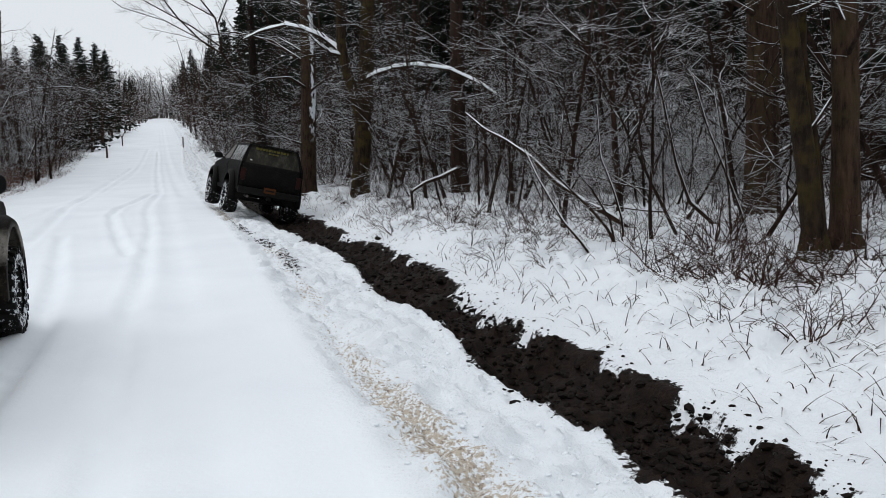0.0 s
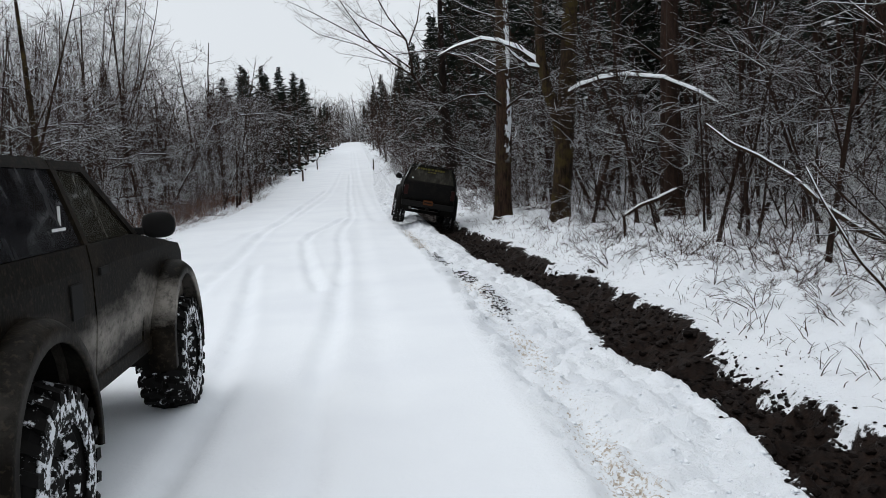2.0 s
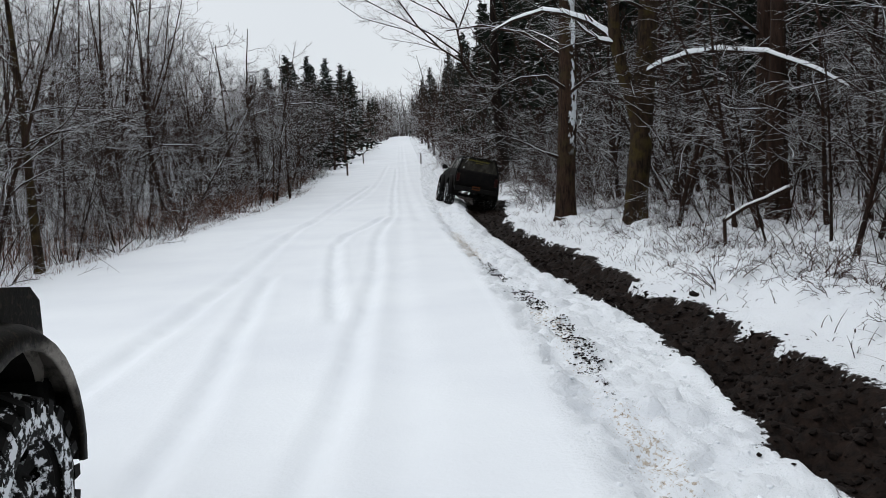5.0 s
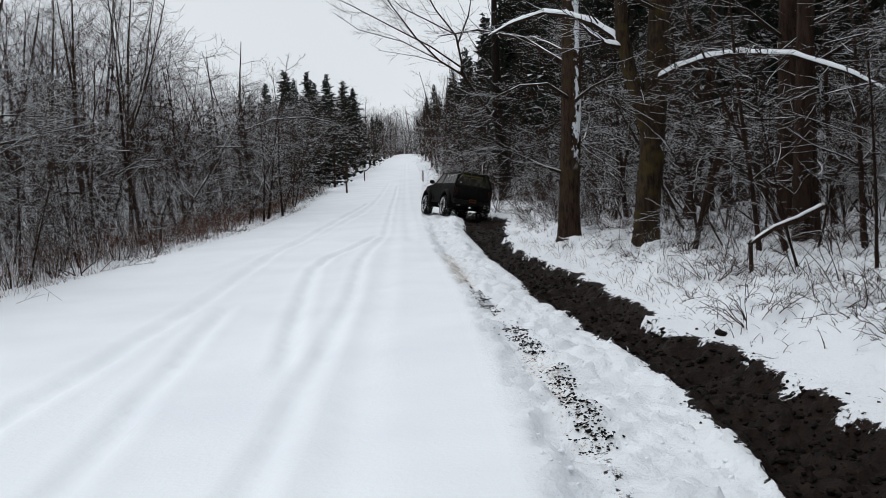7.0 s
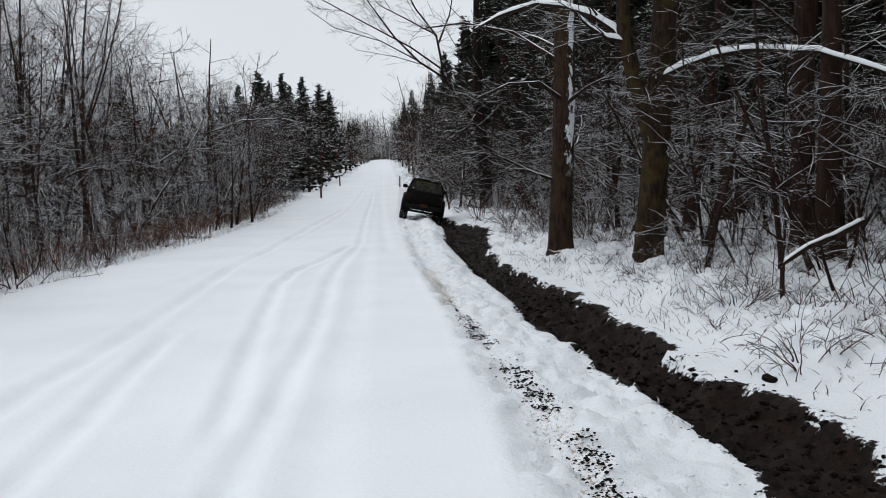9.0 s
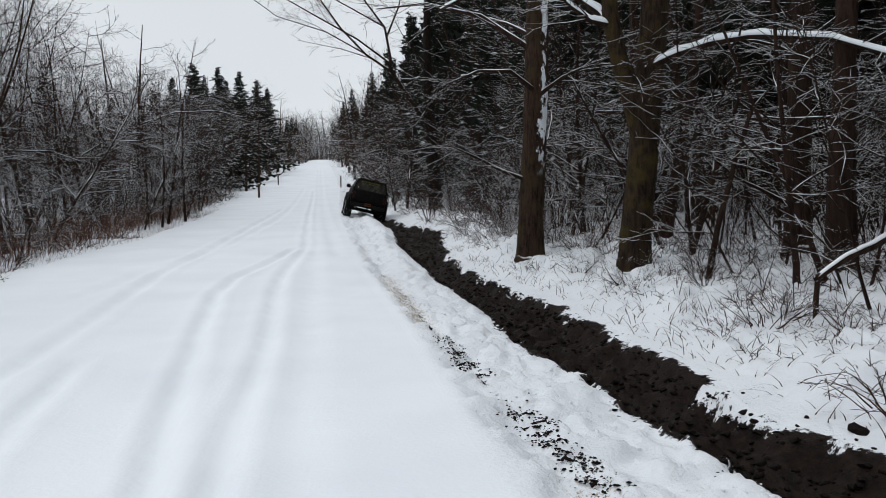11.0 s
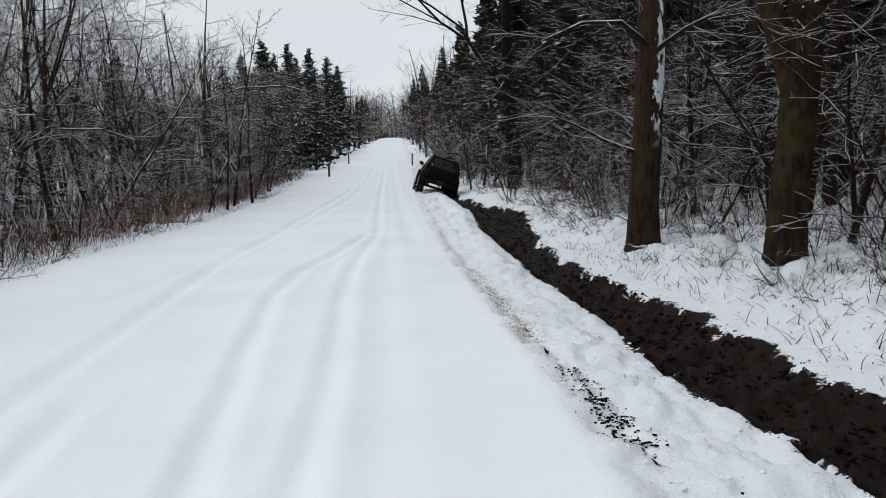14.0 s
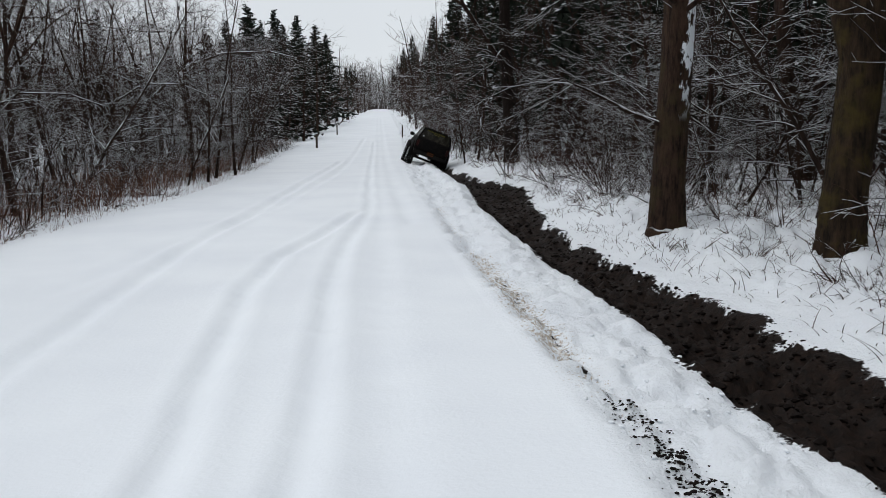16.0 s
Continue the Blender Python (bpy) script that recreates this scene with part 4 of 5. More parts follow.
def rough_trunk(pts, radii, seed, sides=22):
    """A trunk with an uneven surface and root swellings."""
    n = 46
    s = np.linspace(0, 1, n) ** 1.5 * (len(pts) - 1)
    src = np.arange(len(pts))
    path = np.stack([np.interp(s, src, pts[:, k]) for k in range(3)], 1)
    rad = np.interp(s, src, radii)
    g = np.random.default_rng(seed)
    path[3:, :2] += 0.10 * rad[3:, None] * g.normal(0, 1, (n - 3, 2)) * 0.2
    v, f = tube_mesh([(path, rad)], sides)
    rel = v.reshape(n, sides, 3) - path[:, None, :]
    ang = np.arctan2(rel[:, :, 1], rel[:, :, 0])
    low = np.exp(-np.clip(path[:, 2], 0, 9) / 0.35)[:, None]
    swell = 1 + low * 0.07 * np.cos(5 * ang + seed) + 0.16 * (fbm(ang * 2.2 + seed, path[:, 2:3] * 1.3 + 0 * ang, 1.0, 3, 1) - 0.5) * (np.abs(ang) < 2.9)
    return (path[:, None, :] + rel * swell[:, :, None]).reshape(-1, 3), f


def flared(points, radii):
    return np.array(points, float), np.array(radii, float)


# the two large trunks beside the ditch and the tall one further on
tree_a = big_tree("large brown trunk with a long snow streak on its bark", 4.44, 28.05, 12,
                  [flared([(0, 0, -0.3), (0.02, 0, 0.15), (0.05, 0, 0.9), (0.12, 0, 2.2), (0.20, 0, 4.0), (0.25, 0, 6.5), (0.2, 0, 10)], [0.36, 0.29, 0.255, 0.25, 0.235, 0.20, 0.12])],
                  BARK_DRIVEN, [limb([(0.15, -0.1, 3.4), (-0.5, -0.6, 3.75), (-1.2, -0.9, 3.7), (-1.9, -1.0, 3.4)], 0.06, 0.012), limb([(0.2, 0, 4.2), (-0.9, 0.3, 5.0), (-2.0, 0.6, 5.3), (-3.0, 0.7, 5.2)], 0.07, 0.012)],
                  21, [(0, 0.5, 65, 2.6), (0, 0.6, 70, 3.0), (0, 0.7, 60, 3.2), (0, 0.8, 55, 2.8), (0, 0.9, 50, 2.6), (0, 0.42, 75, 2.2)])


left_limb = limb([(-0.30, 0.15, 3.95), (-0.42, 0.3, 4.35), (-0.80, 0.6, 4.72), (-1.25, 1.1, 5.02), (-1.73, 1.6, 5.2), (-2.4, 2.2, 5.1), (-2.9, 2.6, 4.9)], 0.10, 0.03)
left_spur = limb([(-0.38, 0.15, 4.15), (-0.66, 0.2, 4.22), (-0.98, 0.25, 4.45), (-1.18, 0.3, 4.66)], 0.07, 0.03)
right_limb = limb([(0.18, -0.1, 3.38), (0.58, -0.3, 3.56), (1.0, -0.8, 3.68), (1.45, -1.35, 3.70), (2.18, -2.3, 3.48), (2.7, -3.3, 3.0), (3.0, -3.9, 2.6)], 0.085, 0.03)
tree_b = big_tree("thick mossy trunk forked low, with a snow-laden limb", 5.50, 24.9, 13,
                  [flared([(0, 0, -0.3), (0, 0, 0.12), (0.05, 0, 0.7), (0.18, 0, 2.0), (0.36, 0, 4.0), (0.52, 0, 6.5), (0.7, 0, 11)], [0.35, 0.285, 0.26, 0.25, 0.23, 0.19, 0.1]),
                   flared([(0.14, 0, 2.2), (-0.02, 0.05, 2.9), (-0.20, 0.12, 3.55), (-0.33, 0.2, 4.35), (-0.36, 0.2, 6.0), (-0.3, 0.3, 9)], [0.18, 0.17, 0.155, 0.14, 0.11, 0.05])],
                  BARK_BROWN, [left_limb, left_spur, right_limb], 22,
                  [(0, 0.72, 60, 2.4), (0, 0.8, 55, 2.4), (0, 0.88, 50, 2.4), (1, 0.8, 50, 2.0)])
for l in (left_limb, left_spur, right_limb):
    snow_cap("limb_snow", tree_b, *l)
tree_c = big_tree("tall dark trunk whose bare limbs reach over the road", 5.45, 50.3, 16,
                  [flared([(0, 0, -0.3), (0, 0, 0.3), (-0.05, 0, 2), (-0.25, 0, 5), (-0.3, 0, 6.5), (-0.3, 0, 9), (-0.2, 0, 15)], [0.52, 0.38, 0.34, 0.31, 0.27, 0.21, 0.08])],
                  BARK_DARK, [limb([(-0.3, 0, 4.6), (-0.58, 0, 4.95), (-1.74, -0.1, 6.66), (-2.3, -0.2, 7.5)], 0.13, 0.09),
                               limb([(-2.29, -0.1, 7.45), (-3.56, -0.25, 8.27), (-4.8, -0.5, 9.51), (-6.15, -0.75, 11.36), (-7.09, -1.0, 12.85)], 0.075, 0.018),
                               limb([(-2.33, 0, 7.9), (-4.0, 0.15, 9.15), (-6.36, 0.3, 10.49), (-8.4, 0.45, 11.67), (-10.04, 0.6, 12.53)], 0.065, 0.014),
                               limb([(-3.0, 0, 7.95), (-3.5, 0, 8.3), (-5.6, -0.25, 9.42), (-8.09, -0.5, 10.14), (-9.44, -0.75, 11.1)], 0.05, 0.012),
                               limb([(-2.6, 0, 7.7), (-3.08, 0, 8.05), (-4.82, 0.15, 8.62), (-7.06, 0.3, 9.08)], 0.045, 0.010),
                               limb([(-2.29, -0.1, 7.45), (-2.28, -0.25, 8.09), (-2.57, -0.5, 9.63), (-3.65, -0.75, 11.0), (-4.45, -1.0, 12.5)], 0.085, 0.03),
                               limb([(-2.45, -0.3, 9.2), (-1.75, 0.15, 10.85), (-1.35, 0.3, 12.79)], 0.06, 0.02),
                               limb([(-2.57, -0.5, 9.65), (-4.28, -0.25, 10.65), (-5.53, -0.5, 11.25), (-6.5, -0.75, 12.14)], 0.05, 0.014),
                               limb([(-0.3, 0, 5.6), (-1.0, -0.5, 4.6), (-2.2, -0.8, 3.9)], 0.05, 0.012)],
                  23, [(2, 0.45, 30, 2.6), (2, 0.65, 30, 2.4), (3, 0.4, 28, 2.8), (3, 0.6, 30, 2.6), (4, 0.5, 28, 2.4), (6, 0.7, 35, 2.4), (8, 0.5, 30, 2.4), (0, 0.6, 55, 3.4), (0, 0.75, 50, 3.4), (0, 0.5, 70, 3.0)], TWIG_BARE)
tree_c.scale = (0.87, 0.87, 0.87)
# a cluster of trunks close to the ditch, near the start
big_tree("straight brown trunk standing in snow", 9.0, 11.3, 12, [flared([(0, 0, -0.3), (0, 0, 0.2), (0.02, 0, 1.2), (-0.02, 0, 4), (0, 0, 11)], [0.36, 0.27, 0.25, 0.23, 0.10])], BARK_RED, [limb([(0, 0, 3.0), (-0.9, -0.2, 3.3), (-1.7, -0.5, 3.2)], 0.05, 0.012)], 24, [(0, 0.4, 65, 2.5), (0, 0.55, 65, 2.5), (0, 0.7, 60, 2.5)])
big_tree("slim trunk leaning away from its twin", 6.96, 7.8, 9, [flared([(0, 0, -0.2), (-0.02, 0, 0.2), (-0.15, 0.05, 1.2), (-0.42, 0.12, 3.0), (-0.7, 0.3, 6), (-0.8, 0.3, 9)], [0.20, 0.135, 0.115, 0.10, 0.075, 0.03]),
         flared([(0.1, 0, 0.0), (0.08, 0.1, 1.0), (-0.05, 0.2, 2.2), (-0.02, 0.3, 5)], [0.06, 0.05, 0.045, 0.02])], BARK_BROWN, [], 25, [(0, 0.4, 60, 1.8), (0, 0.55, 60, 2.0), (0, 0.7, 60, 2.0)])
tree_d = big_tree("stout trunk with snow in its fork", 7.40, 7.82, 10, [flared([(0, 0, -0.2), (0, 0, 0.2), (-0.03, 0, 1.2), (-0.10, 0, 3.0), (-0.08, 0, 6), (0, 0, 10)], [0.26, 0.175, 0.15, 0.145, 0.12, 0.05])], BARK_RED,
                  [limb([(-0.1, -0.05, 2.45), (-0.4, -0.1, 2.85), (-0.62, -0.1, 3.2)], 0.04, 0.012)], 26, [(0, 0.5, 60, 2.0), (0, 0.65, 60, 2.0)])
snow_cap("fork_snow", tree_d, *limb([(-0.16, -0.08, 2.5), (-0.4, -0.1, 2.85), (-0.6, -0.1, 3.15)], 0.03, 0.02))
big_tree("dark double trunk among saplings", 7.8, 22.6, 12, [flared([(0, 0, -0.3), (0, 0, 0.2), (0, 0, 1.2), (0.1, 0, 4), (0.2, 0, 11)], [0.30, 0.20, 0.17, 0.15, 0.07]), flared([(0.25, 0.1, -0.2), (0.2, 0.1, 1.2), (0.2, 0.1, 4), (0.3, 0, 9)], [0.15, 0.12, 0.10, 0.04])], BARK_GREY, [limb([(0.1, 0, 3.2), (0.9, -0.4, 3.7), (1.9, -0.8, 4.1)], 0.05, 0.012)], 27, [(0, 0.45, 65, 2.5), (0, 0.6, 65, 2.5), (0, 0.75, 60, 2.5), (1, 0.6, 60, 2)])
big_tree("dark trunk further into the wood", 8.75, 25.3, 12, [flared([(0, 0, -0.3), (0, 0, 0.2), (0, 0, 1.2), (0.05, 0, 4), (0.2, 0, 11)], [0.34, 0.25, 0.22, 0.20, 0.08])], BARK_GREY, [limb([(0, 0, 4), (-1.0, -0.4, 4.6), (-2.2, -0.8, 4.9)], 0.05, 0.012)], 28, [(0, 0.4, 65, 2.5), (0, 0.55, 65, 2.5), (0, 0.7, 60, 2.5)])
big_tree("slender dark tree at the roadside with two snowy boughs", -7.4, 23.0, 8, [flared([(0, 0, -0.2), (0, 0, 0.2), (-0.03, 0, 1.5), (-0.05, 0, 3), (-0.15, 0, 5), (-0.3, 0, 8)], [0.13, 0.10, 0.085, 0.075, 0.05, 0.02])], BARK_BROWN,
         [limb([(0, 0, 2.65), (0.5, 0.3, 2.85), (1.2, 0.7, 3.05), (1.9, 1.0, 3.2)], 0.028, 0.008), limb([(0, 0, 3.25), (0.6, 0.2, 3.35), (1.5, 0.4, 3.3)], 0.024, 0.008), limb([(0, 0, 4.0), (-0.7, 0, 4.7), (-1.3, 0, 5.0)], 0.024, 0.008)], 29, [(0, 0.6, 50, 1.3), (0, 0.75, 45, 1.3)])

# stock of shapes that the wood is planted with
GROUPS = dict(tree="bare trees of the wood", sapling="saplings of the wood", shrub="snowy shrubs", conifer="conifers by the road")
stock_trees = [tree_thing("woodland_tree", "bare grey woodland tree with snow-lined branches", "tree", *grow_tree(100 + i, h, r, 26, c, ln, 0.75, 7, 0.06, 0.01, fk, 0.35, (45, 85)), BARK_GREY, TWIG if i % 2 else TWIG_RED, 7, 3, pose(30 + 3 * i, -30, gz(30 + 3 * i, -30)), GROUPS["tree"])
               for i, (h, r, c, ln, fk) in enumerate(((11, 0.13, 0.16, 2.6, 0), (12, 0.16, 0.2, 3.0, 1), (10, 0.11, 0.12, 2.4, 0), (13, 0.18, 0.22, 3.2, 1), (9, 0.09, 0.1, 2.2, 2)))]
stock_bare = [tree_thing("bare_tree", "bare brown tree with a rounded crown of fine branches", "tree", *grow_tree(200 + i, h, r, 30, 0.14, ln, 0.75, 8, 0.10, 0.02, fk, 0.3, (40, 80), 3), BARK_GREY, TWIG_RED if i else TWIG_LEFT, 6, 3, pose(30 + 3 * i, -36, gz(30 + 3 * i, -36)), GROUPS["tree"])
              for i, (h, r, ln, fk) in enumerate(((8.0, 0.075, 2.3, 3), (7.4, 0.07, 2.5, 2), (6.6, 0.06, 2.2, 3)))]
stock_saplings = [tree_thing("sapling", "thin leaning sapling dusted with snow", "sapling", *grow_tree(300 + i, h, r, 13, 0.12, ln, 0.6, 5, lean, 0.045, 0, 0.15, (28, 62)), LIMB, TWIG_RED if i % 3 == 0 else TWIG, 5, 3, pose(30 + 3 * i, -42, gz(30 + 3 * i, -42)), GROUPS["sapling"])
                  for i, (h, r, ln, lean) in enumerate(((5.5, 0.040, 1.5, 0.12), (6.5, 0.055, 1.7, 0.25), (4.5, 0.03, 1.3, 0.35), (7.0, 0.06, 1.9, 0.10), (5.0, 0.035, 1.5, 0.5), (3.6, 0.024, 1.1, 0.3)))]
stock_shrubs = [tree_thing("shrub", "arching bare shrub laden with snow", "shrub", *grow_shrub(400 + i, n, h, sp, tw), LIMB, TWIG if i != 2 else TWIG_RED, 5, 3, pose(30 + 3 * i, -48, gz(30 + 3 * i, -48)), GROUPS["shrub"])
                for i, (n, h, sp, tw) in enumerate(((8, 2.3, 0.9, 9), (7, 1.7, 1.3, 9), (10, 2.7, 0.6, 8), (7, 1.3, 1.6, 9)))]
stock_thicket = [tree_thing("snowy_bush", "dense bush buried under clinging snow", "bush", *grow_shrub(470 + i, 16, h, 0.9, 14), LIMB, TWIG_SNOW, 4, 3, pose(60 + 3 * i, -48, gz(60 + 3 * i, -48)), GROUPS["shrub"])
                 for i, h in enumerate((2.2, 2.8))]
stock_weeds = [tree_thing("dry_weed", "dry brown arching weed standing in snow", "weed", *grow_shrub(450 + i, n, h, sp, tw), WEED, WEED, 3, 3, pose(30 + 3 * i, -51, gz(30 + 3 * i, -51)), "dry weeds on the bank")
               for i, (n, h, sp, tw) in enumerate(((9, 0.75, 1.6, 4), (7, 0.55, 2.2, 5), (11, 0.95, 1.2, 4)))]
stock_conifers = [conifer_thing("dark snow-dusted conifer at the roadside", 500 + i, h, r, w, c, n, GROUPS["conifer"], 6)
                  for i, (h, r, w, c, n) in enumerate(((11.4, 0.2, 3.7, 0.06, 44), (10, 0.17, 3.4, 0.05, 40), (12.4, 0.22, 3.9, 0.10, 46), (8.6, 0.14, 2.8, 0.05, 36)))]
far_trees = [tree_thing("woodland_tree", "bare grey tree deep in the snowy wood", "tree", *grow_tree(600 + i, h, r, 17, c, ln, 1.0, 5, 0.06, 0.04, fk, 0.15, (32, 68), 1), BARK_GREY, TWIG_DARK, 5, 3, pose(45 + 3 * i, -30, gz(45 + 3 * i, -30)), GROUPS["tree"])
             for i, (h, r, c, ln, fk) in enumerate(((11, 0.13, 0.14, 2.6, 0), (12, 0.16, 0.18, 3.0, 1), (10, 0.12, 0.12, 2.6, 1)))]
far_conifers = [conifer_thing("dark snow-dusted conifer in the wood", 650 + i, h, r, w, c, n, GROUPS["conifer"], 3)
                for i, (h, r, w, c, n) in enumerate(((13, 0.2, 3.0, 0.08, 32), (11, 0.17, 2.8, 0.06, 28), (15, 0.22, 3.3, 0.12, 34)))]
tall_pines = [conifer_thing("tall dark pine with bare lower trunk", 680 + i, h, r, w, c, n, GROUPS["conifer"], 4)
              for i, (h, r, w, c, n) in enumerate(((14, 0.17, 2.7, 0.26, 30), (12, 0.14, 2.4, 0.22, 28)))]
for i, ob in enumerate(tall_pines):
    ob.matrix_basis = pose(64 + 4 * i, -55, gz(64 + 4 * i, -55))
for i, ob in enumerate(far_conifers):
    ob.matrix_basis = pose(50 + 4 * i, -55, gz(50 + 4 * i, -55))
for i, ob in enumerate(stock_conifers):
    ob.matrix_basis = pose(30 + 4 * i, -55, gz(30 + 4 * i, -55))

rng = random.Random(5)
planted = [(4.44, 28.05, 0.7), (5.5, 24.9, 0.8), (5.45, 50.3, 1.0), (5.0, 46.5, 0.4), (4.9, 43.5, 0.3), (9.0, 11.3, 0.6), (6.96, 7.8, 0.5), (7.4, 7.8, 0.5), (7.8, 22.6, 0.5), (8.75, 25.3, 0.5), (-7.4, 23, 0.5), (2.5, 60, 1.5)]


def room(x, y, r):
    if any((x - a) ** 2 + (y - b) ** 2 < (r + q) ** 2 for a, b, q in planted):
        return False
    planted.append((x, y, r))
    return True


def scatter(stock, count, xa, xb, ya, yb, r, lo, hi, tilt=4.0, skew=1.0):
    done, tries = 0, 0
    while done < count and tries < count * 30:
        tries += 1
        y = rng.uniform(ya, yb)
        x = xa + (xb - xa) * rng.random() ** skew
        if x > 0 and x < float(mud_right(y)) + 0.7 or x < 0 and x > float(road_left(y)) - 0.7:
            continue
        if room(x, y, r):
            copy_at(rng.choice(stock), place(x, y, rng.uniform(0, 360), rng.uniform(lo, hi), rng.gauss(0, tilt), rng.gauss(0, tilt)))
            done += 1


# right of the road
for x, y, k, s in ((11.2, 17.0, 1, 1.25), (10.2, 16.6, 0, 1.05), (12.3, 17.4, 1, 1.15), (9.4, 16.8, 0, 0.8), (13.4, 17.2, 0, 1.2), (11.6, 15.8, 0, 0.95), (12.8, 16.2, 0, 0.9)):
    copy_at(stock_thicket[k], place(x, y, rng.uniform(0, 360), s))
    planted.append((x, y, 0.8))
scatter(stock_trees, 40, 7.5, 20, 10, 60, 0.6, 0.8, 1.15)
scatter(far_trees, 40, 16, 42, 2, 110, 1.1, 0.9, 1.3)
scatter(far_trees, 36, 6.0, 16, 58, 105, 0.8, 0.75, 1.05, 3)
scatter(far_trees, 54, 3.4, 14, 70, 310, 0.9, 0.9, 1.3, 4, 1.6)
scatter(far_conifers, 18, 9.5, 16, 40, 78, 0.5, 1.0, 1.35, 2)
scatter(stock_saplings, 165, 6.2, 15, 8, 48, 0.28, 0.7, 1.25, 9)
scatter(stock_saplings, 24, 14, 24, 8, 60, 0.4, 0.9, 1.4, 8)
scatter(stock_shrubs[2:3], 16, 3.9, 8, 57, 82, 0.3, 1.0, 1.5, 4)
scatter(stock_saplings, 44, 4.0, 9, 46, 105, 0.4, 0.9, 1.3, 6)
scatter(stock_shrubs, 44, 7.0, 13, 9.5, 48, 0.35, 0.5, 1.0, 5, 1.3)
scatter(stock_shrubs, 8, 6.5, 9.5, 6.5, 10, 0.35, 0.5, 0.8, 5)
scatter(stock_shrubs, 40, 4.2, 9, 30, 100, 0.4, 0.8, 1.3, 5)
scatter(far_conifers, 92, 15, 42, -4, 95, 0.7, 0.8, 1.25, 2, 1.3)
scatter(tall_pines, 70, 9.5, 20, 9, 62, 0.5, 0.85, 1.2, 2)
for x, y, k, s in ((8.6, 61.5, 2, 1.2), (10.4, 65, 0, 1.35), (9.6, 71, 2, 1.2), (11.8, 60, 2, 1.25), (8.3, 67.5, 0, 1.15), (12.6, 68, 2, 1.3)):
    copy_at(far_conifers[k], place(x, y, rng.uniform(0, 360), s))
scatter(far_conifers, 26, 9.0, 20, 62, 150, 0.9, 0.8, 1.15, 2)
scatter(far_conifers, 24, 3.8, 14, 105, 300, 1.2, 0.8, 1.15, 2)
scatter(stock_weeds, 56, 4.3, 8.5, 4.5, 13, 0.14, 0.3, 0.62, 5)
scatter(stock_weeds, 46, 4.2, 7.2, 37, 54, 0.1, 0.8, 1.4, 6)
scatter(stock_weeds, 34, 5.0, 7.6, 5.8, 9.2, 0.08, 0.55, 0.95, 6)
scatter(stock_weeds, 150, 4.0, 9.0, 13, 40, 0.14, 0.35, 0.8, 5)
scatter(stock_shrubs, 26, 4.6, 7.5, 21, 40, 0.2, 0.25, 0.5, 8)
scatter(stock_weeds, 40, -5.4, -9, 20, 55, 0.16, 0.7, 1.3, 5)
for x, y, k, s in ((7.0, 62, 0, 1.0), (6.7, 70, 1, 1.1), (7.4, 78, 0, 1.05), (6.6, 86, 1, 1.0), (8.8, 51.5, 0, 1.1), (9.6, 46.5, 1, 1.15), (7.0, 96, 0, 1.0)):
    copy_at(tall_pines[k] if y < 60 else far_conifers[k], place(x, y, rng.uniform(0, 360), s))
scatter(far_trees, 14, 6.2, 10, 52, 76, 0.5, 0.8, 1.05, 3)
# left of the road
scatter(stock_bare, 2, -8.2, -12, 21, 30, 0.7, 0.8, 1.0, 4)
scatter(stock_bare, 14, -7.8, -15, 33, 48, 0.7, 0.95, 1.2, 4)
scatter(stock_shrubs[2:3], 50, -6.6, -10, 17, 72, 0.3, 0.5, 0.9, 5)
scatter(stock_bare, 20, -6.4, -12, 46, 76, 0.6, 0.85, 1.05, 4)
scatter(stock_bare, 30, -7.8, -18, 24, 70, 0.7, 0.65, 0.9, 4)
scatter(stock_trees, 26, -8.5, -18, 24, 62, 0.7, 0.55, 0.8, 5)
scatter(stock_saplings, 74, -6.9, -14, 16, 66, 0.35, 0.7, 1.2, 9)
scatter(stock_saplings, 20, -5.0, -10, 44, 74, 0.35, 0.8, 1.2, 8)
scatter(stock_shrubs, 70, -6.6, -13, 16, 78, 0.4, 0.7, 1.3, 5)
scatter(stock_bare, 34, -14, -44, 26, 100, 1.0, 0.65, 0.9, 3)
scatter(far_trees, 24, -18, -48, 24, 120, 1.2, 0.45, 0.62, 3)
for x, y, k, s in ((-9.4, 79, 1, 1.0), (-8.9, 91, 0, 0.96), (-8.4, 106, 0, 1.04), (-8.0, 126, 2, 1.0), (-12.0, 85, 2, 0.76), (-11.8, 98, 2, 0.84), (-11, 117, 0, 1.02), (-7.6, 142, 2, 1.0), (-11.8, 76, 3, 0.9)):
    copy_at(stock_conifers[k], place(x, y, rng.uniform(0, 360), s))
scatter(far_conifers, 24, -6, -16, 110, 310, 1.2, 0.6, 0.85, 2)
scatter(far_conifers, 14, -24, -60, 30, 130, 1.2, 0.55, 0.8, 2)
scatter(far_trees, 60, -2.4, -12, 84, 320, 0.9, 0.7, 1.0, 3)


